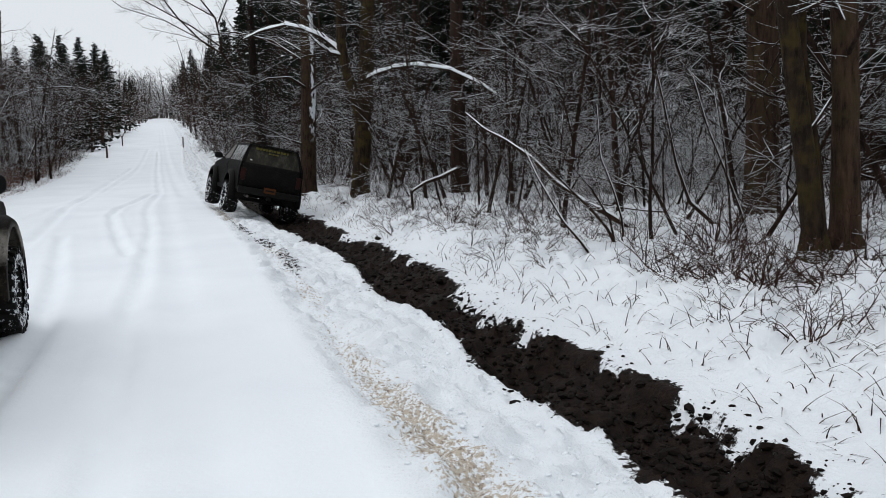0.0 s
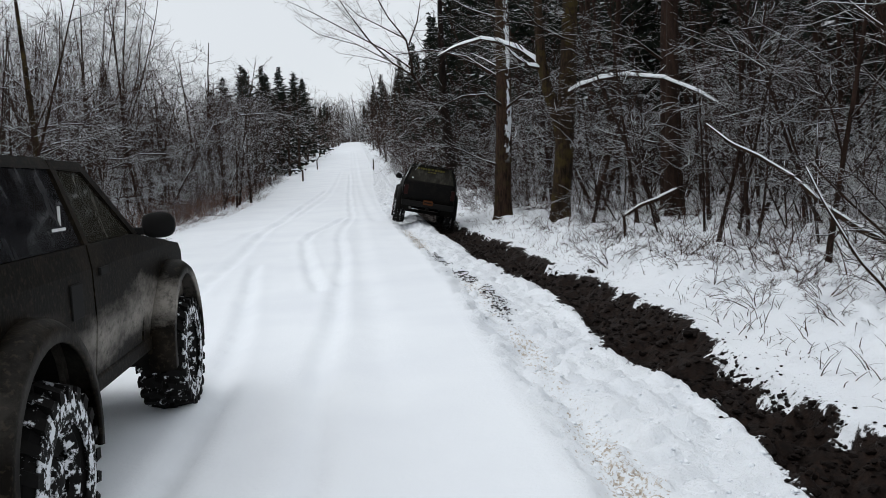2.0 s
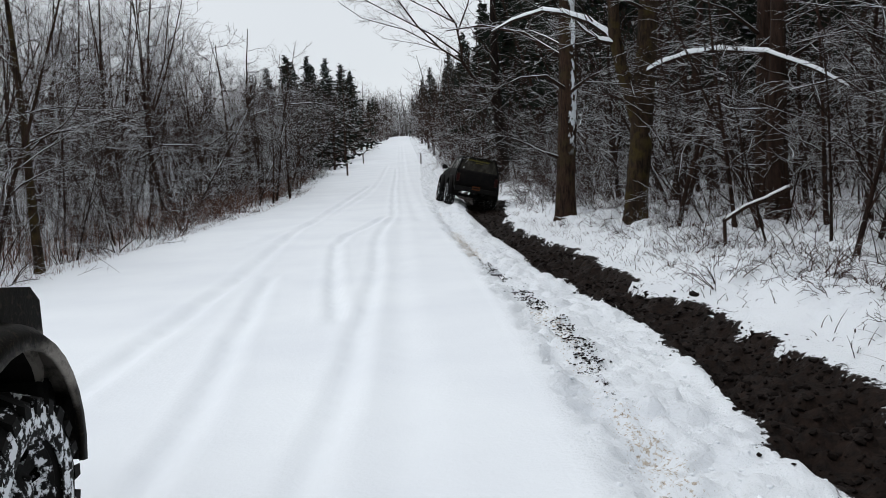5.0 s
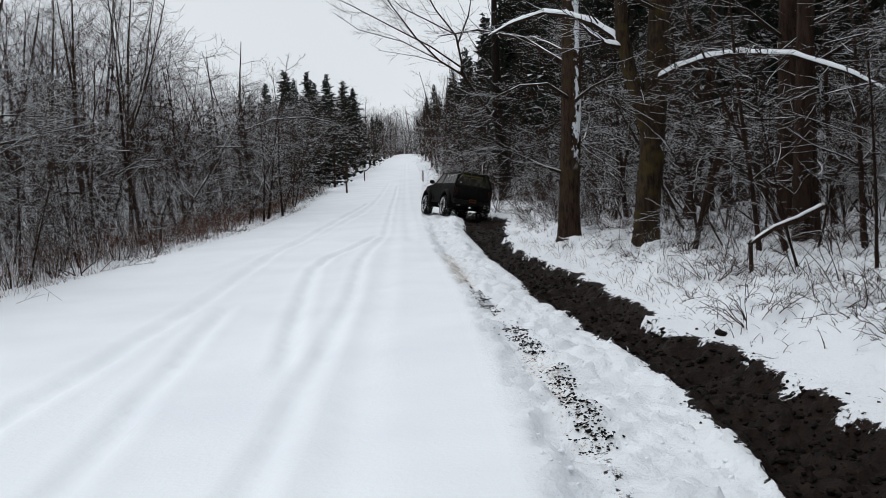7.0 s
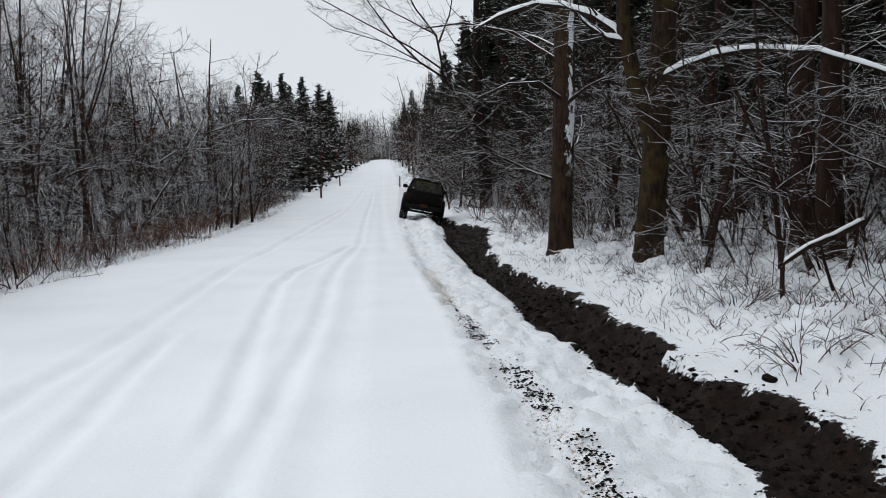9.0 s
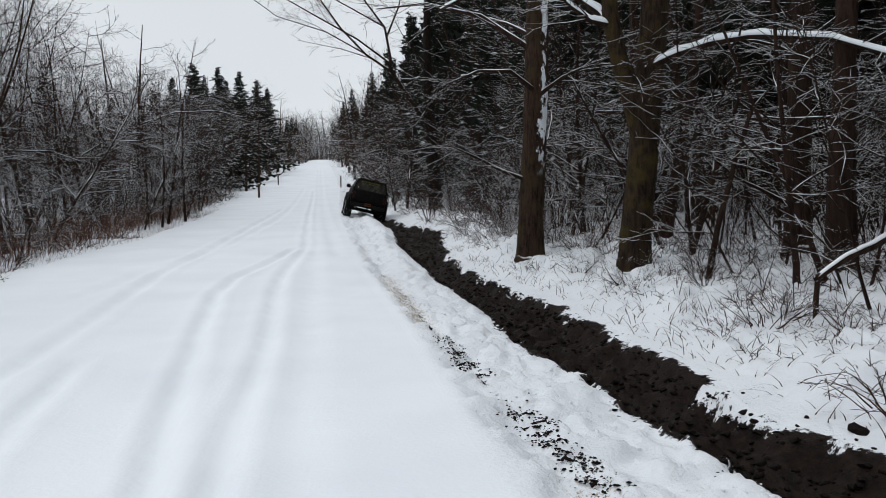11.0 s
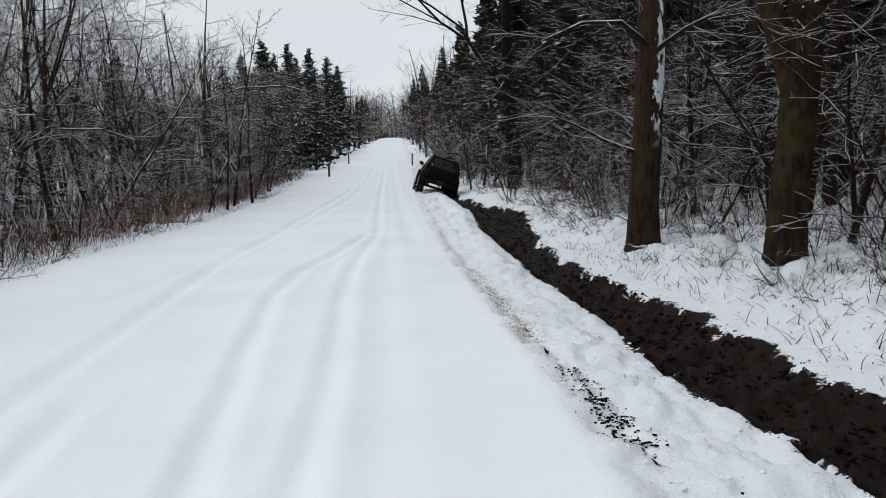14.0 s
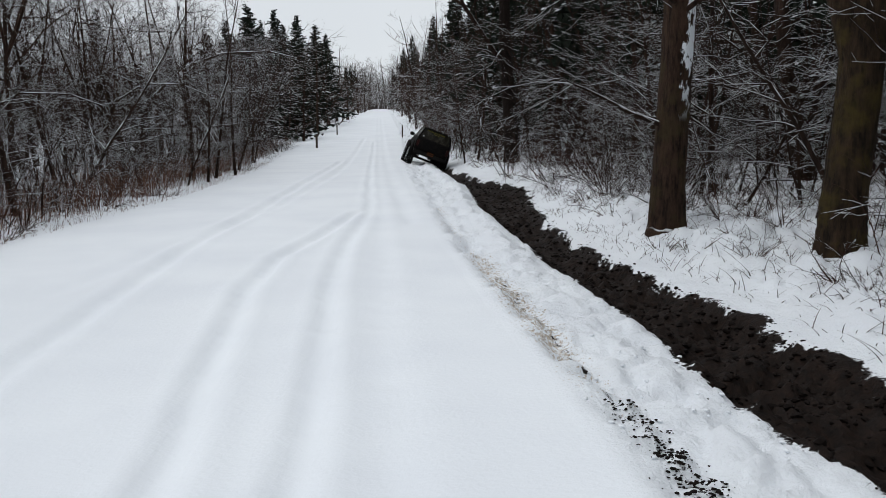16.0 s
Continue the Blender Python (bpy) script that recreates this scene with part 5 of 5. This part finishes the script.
# ---- undergrowth that nobody could count ----
def needles(count, seed, xa, xb, ya, yb, lo, hi, r, lean, keep, bend=0.0, segments=2):
    """Many thin stalks rooted in the ground."""
    g = np.random.default_rng(seed)
    x, y = g.uniform(xa, xb, count * 3), g.uniform(ya, yb, count * 3)
    ok = keep(x, y, g)
    x, y = x[ok][:count], y[ok][:count]
    n = len(x)
    z = ground_height(x, y) - 0.03
    h = g.uniform(lo, hi, n)
    d = np.stack([g.normal(0, lean, n), g.normal(0, lean, n), np.ones(n)], 1)
    d /= np.linalg.norm(d, axis=1)[:, None]
    foot = np.stack([x, y, z], 1)
    verts, faces = [], []
    ang = np.array([0, 2.094, 4.189])
    off = np.stack([np.cos(ang), np.sin(ang), 0 * ang], 1)
    hang = np.stack([d[:, 0], d[:, 1], -np.abs(g.normal(0, 1, n)) * 0.6], 1)
    for s in range(segments + 1):
        f = s / segments
        c = foot + d * (h * f)[:, None] + hang * (bend * h * f * f)[:, None]
        rad = r * (1 - 0.75 * f)
        verts.append(c[:, None, :] + off[None] * rad)
    v = np.stack(verts, 1).reshape(-1, 3)
    k = (segments + 1) * 3
    for s in range(segments):
        for a in range(3):
            b = (a + 1) % 3
            faces.append(np.stack([np.arange(n) * k + s * 3 + a, np.arange(n) * k + s * 3 + b, np.arange(n) * k + s * 3 + 3 + b, np.arange(n) * k + s * 3 + 3 + a], 1))
    return v, np.concatenate(faces)


def stuff(name, label, category, v, f, material, smooth=False):
    return tagged(new(name, fast_mesh(name, v, f, material, smooth)), label, category, kind="stuff")


def left_keep(x, y, g):
    d = road_left(y) - x
    return (d > 1.2) & (g.random(len(x)) < np.exp(-np.abs(d - 2.2) / 1.5)) & (vnoise(x, y, 0.5, 1) + 0.3 * g.random(len(x)) > 0.42)


def right_keep(x, y, g):
    d = x - mud_right(y)
    return (d > 0.25) & (vnoise(x, y, 0.6, 2) * 0.7 + 0.45 * g.random(len(x)) + 0.03 * np.clip(d, 0, 6) > 0.56)


stuff("roadside_reeds", "dry brown reeds and weeds along the road edge", "reeds", *needles(11000, 31, -12, -4.2, 12, 85, 0.2, 0.95, 0.006, 0.16, left_keep, 0.05), REED)
stuff("low_grass", "short dead grass poking out of snow", "grass", *needles(4500, 32, -8.5, -4.4, 10, 60, 0.06, 0.25, 0.004, 0.35, lambda x, y, g: road_left(y) - x > 0.1, 0.3), REED)
stuff("bank_weeds", "dry brown weeds sticking out of snow", "weeds", *needles(30000, 33, 3.2, 13, 3, 42, 0.03, 0.30, 0.0062, 0.60, right_keep, 0.9, 3), WEED)
stuff("woodland_brush", "thin upright brush stems in the wood", "brush", *needles(4200, 34, 5.6, 26, 9, 62, 0.4, 1.9, 0.0085, 0.55, lambda x, y, g: (x - mud_right(y) > 1.9), 0.7, 4), WEED)
stuff("far_brush", "dense thin stems deep in the wood", "brush", *needles(5000, 35, 10, 60, 2, 130, 1.2, 5.5, 0.02, 0.34, lambda x, y, g: x > 10, 0.35, 4), WEED)
stuff("left_brush", "dense thin stems behind the reeds", "brush", *needles(3000, 36, -30, -6, 12, 110, 0.6, 3.0, 0.010, 0.45, lambda x, y, g: road_left(y) - x > 1.3, 0.5, 4), WEED)


def far_wood(seed, xa, xb, ya, yb, count, heights=(8, 14), thick=1.0):
    g = np.random.default_rng(seed)
    trunks = []
    for i in range(count):
        x, y = g.uniform(xa, xb), g.uniform(ya, yb)
        h = g.uniform(*heights)
        z = float(ground_height(np.array([x]), np.array([y]), False)[0])
        trunks.append(wander(g, (x, y, z - 0.3), (g.normal(0, 0.05), g.normal(0, 0.05), 1), h, thick * g.uniform(0.07, 0.2), 0.02 * thick, 5, 0.03, 0.02))
        for k in range(9):
            p, d, r = offshoot(g, *trunks[-1 - k], 0.25 + 0.7 * g.random(), radians(g.uniform(40, 80)), 0.3)
            trunks.append(wander(g, p, d, g.uniform(1, 3.2), max(0.35 * r, 0.02 * thick), 0.008 * thick ** 2, 4, 0.15, 0.03))
    return tube_mesh(trunks, 4)


stuff("far_woods", "dense bare woods in the distance", "woods", *far_wood(41, 22, 75, -20, 170, 420), BARK_GREY)
stuff("far_woods", "dense bare woods in the distance", "woods", *far_wood(42, -80, -18, 0, 190, 330, (3.5, 5.5)), BARK_GREY)
# FAR is paler than the near twigs: distance haze is put into its colour
FAR = bark_material("haze_paled_grey_twigs", (0.060, 0.050, 0.046), (0.15, 0.128, 0.118), 0.55, 0.8, None, 3.0, 0.8)
FAR_RED = bark_material("distant_red_brown_twigs", (0.026, 0.0155, 0.0125), (0.080, 0.048, 0.038), 0.80, 0.96, None, 3.0, 0.8)


def thicket(seed, count, xa, xb, ya, yb, lo, hi, keep, thick=1.0, limbs=9, twigs=3, rise_to=1.0):
    """Branching bare bushes, joined, each a stem with limbs and twigs at every angle."""
    g = np.random.default_rng(seed)
    out = []
    done = 0
    while done < count:
        y = ya + (yb - ya) * g.random() ** rise_to
        x = g.uniform(xa, xb)
        if not keep(x, y):
            continue
        done += 1
        h = g.uniform(lo, hi)
        z = float(ground_height(np.array([x]), np.array([y]), False)[0])
        stem = wander(g, (x, y, z - 0.2), (g.normal(0, 0.22), g.normal(0, 0.22), 1), h, thick * 0.004 * h + 0.014 * thick, 0.006 * thick, 6, 0.09, 0.0)
        out.append(stem)
        for k in range(limbs):
            p, d, r = offshoot(g, *stem, 0.12 + 0.86 * g.random(), radians(g.uniform(30, 85)), 0.35)
            b = wander(g, p, d, h * g.uniform(0.18, 0.42), 0.014 * thick, 0.005 * thick, 4, 0.2, -0.02)
            out.append(b)
            for q in range(twigs):
                p, d, r = offshoot(g, *b, 0.2 + 0.78 * g.random(), radians(g.uniform(30, 75)), 0.3)
                out.append(wander(g, p, d, h * g.uniform(0.08, 0.2), 0.009 * thick, 0.004 * thick, 3, 0.2, 0.0))
    return tube_mesh(out, 3)


stuff("far_woods", "bare woods closing the far end of the road, coloured grey as by haze", "woods", *thicket(43, 420, -50, 50, 322, 380, 6, 17, lambda x, y: True, 7.0, 16, 4), FAR, True)
stuff("far_woods", "grey roadside bushes in the distance", "woods", *thicket(44, 330, -16, -2.0, 84, 330, 2.0, 7.5, lambda x, y: road_left(y) - x > 0.9, 1.9, 10, 4, 1.3), FAR_RED, True)
stuff("far_woods", "red-brown roadside bushes in the distance", "woods", *thicket(45, 420, 2.6, 14, 64, 330, 1.6, 8.0, lambda x, y: x - road_right(y) > 2.0, 1.6, 10, 4, 1.5), FAR_RED, True)
stuff("far_woods", "bushes crowding the far road, coloured grey as by haze", "woods", *thicket(46, 300, -26, 26, 180, 326, 2, 9.0, lambda x, y: road_left(y) - x > 0.9 or x - road_right(y) > 1.2, 3.2, 11, 4), FAR, True)
stuff("snowy_thicket", "tangled bare bushes lined with snow beside the road", "bushes", *thicket(47, 150, -17, -6.0, 22, 84, 1.8, 4.6, lambda x, y: road_left(y) - x > 1.8, 1.15, 9, 3), LIMB, True)
stuff("snowy_thicket", "tangled dark bushes lined with snow in the wood", "bushes", *thicket(48, 170, 6.6, 18, 13, 62, 1.8, 5.0, lambda x, y: x - mud_right(y) > 2.8, 0.95, 9, 3), LIMB, True)
scatter(far_trees, 40, -34, 34, 320, 370, 1.0, 1.0, 1.7, 3)
scatter(far_conifers, 8, 8, 40, 320, 360, 1.0, 0.6, 0.9, 2)


# ---- small things ----
def clod_bm(seed, size):
    bm = bmesh.new()
    bmesh.ops.create_icosphere(bm, subdivisions=2, radius=size)
    r = random.Random(seed)
    off = Vector((r.random() * 9, r.random() * 9, r.random() * 9))
    for v in bm.verts:
        v.co *= 0.75 + 0.7 * noise.noise(v.co * (2.2 / size * 0.35) + off) + 0.25 * noise.noise(v.co * (6.0 / size * 0.35) + off)
        v.co.z *= 0.7
    return bm


clod_meshes = []
for i in range(5):
    bm = clod_bm(i, 0.10)
    me = bpy.data.meshes.new("mud_clod")
    bm.to_mesh(me)
    bm.free()
    me.materials.append(MUD)
    clod_meshes.append(me)


def clod(x, y, size):
    ob = tagged(new("mud_clod", rng.choice(clod_meshes)), "dark clod of mud thrown onto the snow", "mud clod", "mud clods beside the ditch")
    ob.matrix_basis = pose(x, y, gz(x, y) + 0.02 * size, 0, 0, rng.uniform(0, 360))
    ob.scale = (size, size * rng.uniform(0.8, 1.3), size * rng.uniform(0.8, 1.2))


for x, y, s in ((3.46, 10.8, 1.1), (3.95, 16.4, 0.8), (2.2, 5.3, 0.5), (3.25, 5.4, 0.5), (3.5, 13.2, 0.6)):
    clod(x, y, s)
for i in range(30):
    y = rng.uniform(2.5, 40) if i % 2 else rng.uniform(2.5, 20)
    if rng.random() < 0.68:
        x = float(mud_right(y)) + abs(rng.gauss(0, 0.18)) - 0.08
    else:
        x = float(mud_left(y)) - abs(rng.gauss(0, 0.07)) + 0.08
    clod(x, y, rng.uniform(0.12, 0.30))


def lumps(count, seed, where, lo, hi, flat):
    """Many small broken lumps lying on the ground, joined."""
    g = np.random.default_rng(seed)
    t = (1 + 5 ** 0.5) / 2
    ico = np.array([(-1, t, 0), (1, t, 0), (-1, -t, 0), (1, -t, 0), (0, -1, t), (0, 1, t), (0, -1, -t), (0, 1, -t), (t, 0, -1), (t, 0, 1), (-t, 0, -1), (-t, 0, 1)]) / 1.9
    tri = np.array([(0, 11, 5), (0, 5, 1), (0, 1, 7), (0, 7, 10), (0, 10, 11), (1, 5, 9), (5, 11, 4), (11, 10, 2), (10, 7, 6), (7, 1, 8),
                    (3, 9, 4), (3, 4, 2), (3, 2, 6), (3, 6, 8), (3, 8, 9), (4, 9, 5), (2, 4, 11), (6, 2, 10), (8, 6, 7), (9, 8, 1)])
    x, y = where(g, count)
    size = lo + (hi - lo) * g.random(count) ** 2.5
    z = ground_height(x, y) + 0.1 * size
    jit = ico[None] * (0.65 + 0.7 * g.random((count, 12, 1))) * size[:, None, None]
    jit[:, :, 2] *= flat
    a = g.uniform(0, 6.28, count)
    rx = jit[:, :, 0] * np.cos(a)[:, None] - jit[:, :, 1] * np.sin(a)[:, None] * 1.4
    ry = jit[:, :, 0] * np.sin(a)[:, None] + jit[:, :, 1] * np.cos(a)[:, None] * 1.4
    v = np.stack([rx + x[:, None], ry + y[:, None], jit[:, :, 2] + z[:, None]], -1).reshape(-1, 3)
    f = (tri[None] + (np.arange(count) * 12)[:, None, None]).reshape(-1, 3)
    return v, f


def on_shoulder(g, n):
    y = 2.5 + 40 * g.random(n) ** 1.5
    rr, ml = road_right(y), mud_left(y)
    return rr + (ml - rr) * g.uniform(0.05, 1.0, n), y


def by_mud(g, n):
    y = 2.5 + 40 * g.random(n) ** 1.4
    return np.where(g.random(n) < 0.72, mud_right(y) + np.abs(g.normal(0, 0.15, n)) - 0.15, mud_left(y) - np.abs(g.normal(0, 0.10, n)) + 0.08), y


def in_mud(g, n):
    y = 2.5 + 45 * g.random(n) ** 1.3
    return mud_left(y) + (mud_right(y) - mud_left(y)) * g.uniform(0.02, 0.98, n), y


def on_streak(g, n):
    y = 12.5 + 8 * g.random(n * 4)
    y = y[vnoise(0 * y, y, 1.6, 1) + 0.25 * g.random(n * 4) > 0.62][:n]
    y = np.concatenate([y, 18.4 + 0.8 * g.random(n - len(y))])
    keep = np.interp(y, [13.5, 16, 18, 20, 24.5], [0.07, 0.06, 0.08, 0.06, 0.06])
    return np.interp(y, [-10, 3, 7, 10, 14.5, 17, 19, 22, 24, 30], [1.32, 1.34, 1.37, 1.54, 1.72, 1.62, 1.50, 1.45, 1.42, 1.25]) + 0.07 + g.normal(0, 1, n) * keep, y


stuff("broken_snow", "lumps of churned snow along the road shoulder", "snow", *lumps(2600, 51, on_shoulder, 0.004, 0.019, 0.7), SNOW_LUMP, True)
stuff("mud_crumbs", "dark crumbs of mud scattered on the snow", "mud", *lumps(1500, 52, by_mud, 0.004, 0.021, 0.6), MUD)
stuff("churned_mud", "churned lumps of wet mud in the rut", "mud", *lumps(9000, 53, in_mud, 0.005, 0.034, 0.8), MUD)
stuff("streak_crumbs", "dirt crumbs thrown along the tyre track", "mud", *lumps(5200, 54, on_streak, 0.002, 0.013, 0.6), MUD)


def post(x, y, height, r, label):
    ob = thing("roadside_post", label, "post", pose(x, y, gz(x, y), rng.gauss(0, 2), rng.gauss(0, 2), 20), "roadside posts")
    part("shaft", box(-r, r, -r, r, -0.2, height, r * 0.3), WOOD, ob)
    part("snow_cap", box(-r * 1.1, r * 1.1, -r * 1.1, r * 1.1, height, height + 0.06, 0.02), SNOW_LUMP, ob, "snow on the post top")


post(-4.45, 75.5, 1.0, 0.065, "short dark wooden post at the road edge")
post(-4.1, 97.0, 1.1, 0.055, "short dark wooden post at the road edge")
post(1.95, 92.0, 1.1, 0.05, "thin stake at the road edge")


def log_thing(label, points, r0, r1, prop=None, name="fallen_log", category="log", twigs=0, reach=0.8):
    x, y, z = points[0]
    ob = thing(name, label, category, pose(x, y, gz(x, y)))
    path = limb([(a - x, b - y, c) for a, b, c in points], r0, r1)
    mesh_part("wood", fast_mesh("wood", *tube_mesh([path], 9), BARK_GREY), ob)
    if prop:
        mesh_part("prop", fast_mesh("prop", *tube_mesh([limb([(a - x, b - y, c) for a, b, c in prop], r0, r0 * 0.8)], 7), BARK_GREY), ob, "snapped upright stub")
    snow_cap("log_snow", ob, *path, "snow lying along the log", 0.6, 0.4)
    if twigs:
        g = np.random.default_rng(int(1000 * abs(x) + 37 * y))
        fine = []
        for i in range(twigs):
            p, d, r = offshoot(g, *path, 0.3 + 0.7 * g.random(), radians(g.uniform(25, 65)), 0.4)
            tw = wander(g, p, d, reach * g.uniform(0.4, 1.2), max(0.35 * r, 0.006), 0.003, 6, 0.12, -0.02)
            fine.append(tw)
            for q in range(3):
                p, d, r = offshoot(g, *tw, 0.2 + 0.75 * g.random(), radians(g.uniform(25, 60)), 0.4)
                fine.append(wander(g, p, d, 0.45 * reach * g.uniform(0.4, 1.1), 0.006, 0.003, 4, 0.14, -0.02))
        mesh_part("crown", fast_mesh("crown", *tube_mesh(fine, 4), LIMB), ob, "side twigs lined with snow")


log_thing("fallen branch propped up, capped with snow", [(5.52, 19.5, 0.52), (5.95, 19.6, 0.74), (6.4, 19.8, 0.84), (6.93, 20.0, 1.03)], 0.035, 0.055, [(5.66, 19.72, -0.15), (5.60, 19.62, 0.25), (5.56, 19.52, 0.56)])
log_thing("long leaning dead stem lined with snow", [(6.9, 11.8, 0.0), (6.62, 12.0, 0.22), (6.3, 12.2, 0.42), (5.95, 12.45, 0.74), (5.65, 12.65, 1.12), (5.3, 12.9, 1.42), (5.0, 13.1, 1.62), (4.75, 13.3, 1.9)], 0.05, 0.012)
log_thing("curved sapling bent over by snow", [(7.95, 10.5, 0.0), (7.7, 10.7, 0.1), (7.42, 10.9, 0.42), (7.25, 11.0, 1.0), (7.1, 11.1, 1.9), (6.95, 11.2, 2.7)], 0.045, 0.018)
log_thing("bare sapling bowed low over the reeds by snow", [(-9.6, 50.2, 0.3), (-9.4, 50.1, 2.2), (-8.9, 50, 3.0), (-7.7, 50, 4.1), (-6.1, 50, 4.65), (-4.3, 50, 4.7), (-3.1, 50, 4.4)], 0.065, 0.02, None, "bowed_sapling", "sapling", 22, 2.0)
log_thing("snow-lined branch arching from the bushes", [(-9.6, 25.8, 0.2), (-9.2, 25.9, 1.9), (-8.2, 26.0, 2.8), (-7.25, 26.0, 2.98), (-6.3, 26.0, 3.2)], 0.035, 0.012, None, "bowed_sapling", "sapling", 12, 0.9)
for x, y, side, h, ln, r0 in ((-9.6, 36, 1, 2.6, 3.4, 0.04), (-10.8, 40, -1, 3.4, 3.2, 0.045), (-9.0, 44, 1, 3.2, 3.6, 0.045), (-8.8, 56, 1, 3.6, 3.8, 0.05), (-9.4, 62, -1, 3.8, 3.2, 0.05),
                              (-8.6, 31, -1, 1.8, 2.2, 0.03), (-8.0, 66, 1, 3.0, 3.0, 0.05), (-11.5, 33, 1, 3.0, 3.0, 0.04)):
    log_thing("bare sapling bowed over by snow", [(x, y, -0.1), (x + 0.1 * side, y, 0.55 * h), (x + 0.12 * ln * side, y - 0.1, 0.82 * h), (x + 0.4 * ln * side, y - 0.3, h), (x + 0.75 * ln * side, y - 0.5, 0.98 * h), (x + ln * side, y - 0.6, 0.86 * h)],
              r0, r0 * 0.3, None, "bowed_sapling", "sapling", 16, 1.3)
for x, y, side, h, ln, r0 in ((7.6, 30, -1, 2.4, 2.2, 0.035), (8.4, 33, -1, 3.2, 2.8, 0.04), (9.4, 27, -1, 3.0, 2.6, 0.04), (7.4, 37, -1, 2.6, 2.2, 0.04), (8.8, 20, -1, 2.6, 2.2, 0.035), (10.0, 21.5, -1, 3.4, 2.6, 0.04), (8.2, 17.0, -1, 2.2, 1.9, 0.03)):
    log_thing("bare sapling bowed over by snow", [(x, y, -0.1), (x + 0.1 * side, y, 0.55 * h), (x + 0.2 * ln * side, y - 0.1, 0.85 * h), (x + 0.5 * ln * side, y - 0.3, h), (x + ln * side, y - 0.6, 0.92 * h)],
              r0, r0 * 0.3, None, "bowed_sapling", "sapling", 14, 1.1)
log_thing("leaning dead sapling lined with snow", [(5.75, 22.6, 0.0), (6.0, 22.8, 0.8), (6.35, 23.0, 1.7), (6.75, 23.2, 2.6)], 0.05, 0.03)
log_thing("leaning dead sapling lined with snow", [(7.0, 25.9, 0.0), (7.4, 26.0, 1.2), (7.8, 26.0, 2.4), (8.2, 26.0, 3.5)], 0.06, 0.03)
for points, r0 in (
        ([(5.23, 9.84, -0.05), (5.05, 9.86, 0.2), (4.84, 9.9, 0.45), (4.53, 10.0, 1.03), (4.40, 10.1, 1.4)], 0.020),
        ([(5.64, 9.98, -0.05), (5.52, 10.0, 0.18), (5.31, 10.0, 0.42), (4.79, 10.1, 0.95), (4.5, 10.2, 1.3)], 0.024),
        ([(5.70, 10.1, -0.05), (5.62, 10.1, 0.3), (5.42, 10.2, 0.7), (5.05, 10.3, 1.15)], 0.018),
        ([(6.03, 10.43, -0.05), (5.97, 10.4, 0.35), (5.86, 10.4, 0.7), (5.65, 10.4, 1.2), (5.60, 10.4, 1.9)], 0.018),
        ([(7.68, 9.89, -0.05), (7.55, 9.9, 0.35), (7.3, 9.9, 0.9), (7.05, 9.95, 1.5), (6.84, 10.0, 2.2)], 0.024),
        ([(7.10, 9.5, -0.05), (7.06, 9.5, 0.5), (7.0, 9.55, 1.2), (6.9, 9.6, 1.9)], 0.018)):
    log_thing("thin dark sapling leaning over the bank, lined with snow", points, r0, r0 * 0.35, None, "leaning_sapling", "sapling", 9, 0.6)
log_thing("fallen trunk under snow at the edge of the wood", [(14.5, 15.0, 0.2), (16.5, 14.2, 0.35), (19, 13.5, 0.5)], 0.14, 0.10)


# ---- what moves ----
DRIVE = [
    (0.0, 2.25, 22.99, -0.02, 2.1, 13.0, 5.4),
    (1.0, 2.06, 25.9, 0.08, 1.4, 12.5, 3.0),
    (2.0, 2.00, 28.9, 0.14, 0.8, 12.0, -1.6),
    (3.5, 2.30, 33.75, 0.20, 0.3, 13.0, -2.6),
    (4.5, 2.48, 36.4, 0.27, 0.5, 13.0, 0.5),
    (5.4, 2.62, 38.8, 0.33, 0.8, 13.0, 7.0),
    (7.0, 2.72, 42.6, 0.43, 1.2, 11.0, 14.5),
    (8.0, 2.38, 45.0, 0.49, 1.6, 12.0, 5.0),
    (9.0, 2.04, 47.2, 0.56, 1.9, 12.5, -1.0),
    (11.3, 2.08, 51.2, 0.60, 1.2, 14.5, 0.5),
    (13.0, 2.12, 53.6, 0.62, 0.8, 17.0, 1.0),
    (14.5, 2.06, 54.7, 0.67, 1.1, 19.5, 1.5),
    (16.0, 1.98, 55.5, 0.70, 1.4, 22.5, 2.0),
]


def motions():
    walk(ditch_suv, [(t, pose(x, y, z, a, b, c)) for t, x, y, z, a, b, c in DRIVE])
    # the wheels roll with the distance covered
    times = np.arange(0, 16.01, 0.25)
    ys = np.interp(times, [r[0] for r in DRIVE], [r[2] for r in DRIVE])
    for wheel in ditch_wheels:
        x, y, z = wheel.matrix_basis.to_translation()
        walk(wheel, [(float(t), pose(x, y, z, -math.degrees((d - ys[0]) / 0.42))) for t, d in zip(times, ys)])


motions()
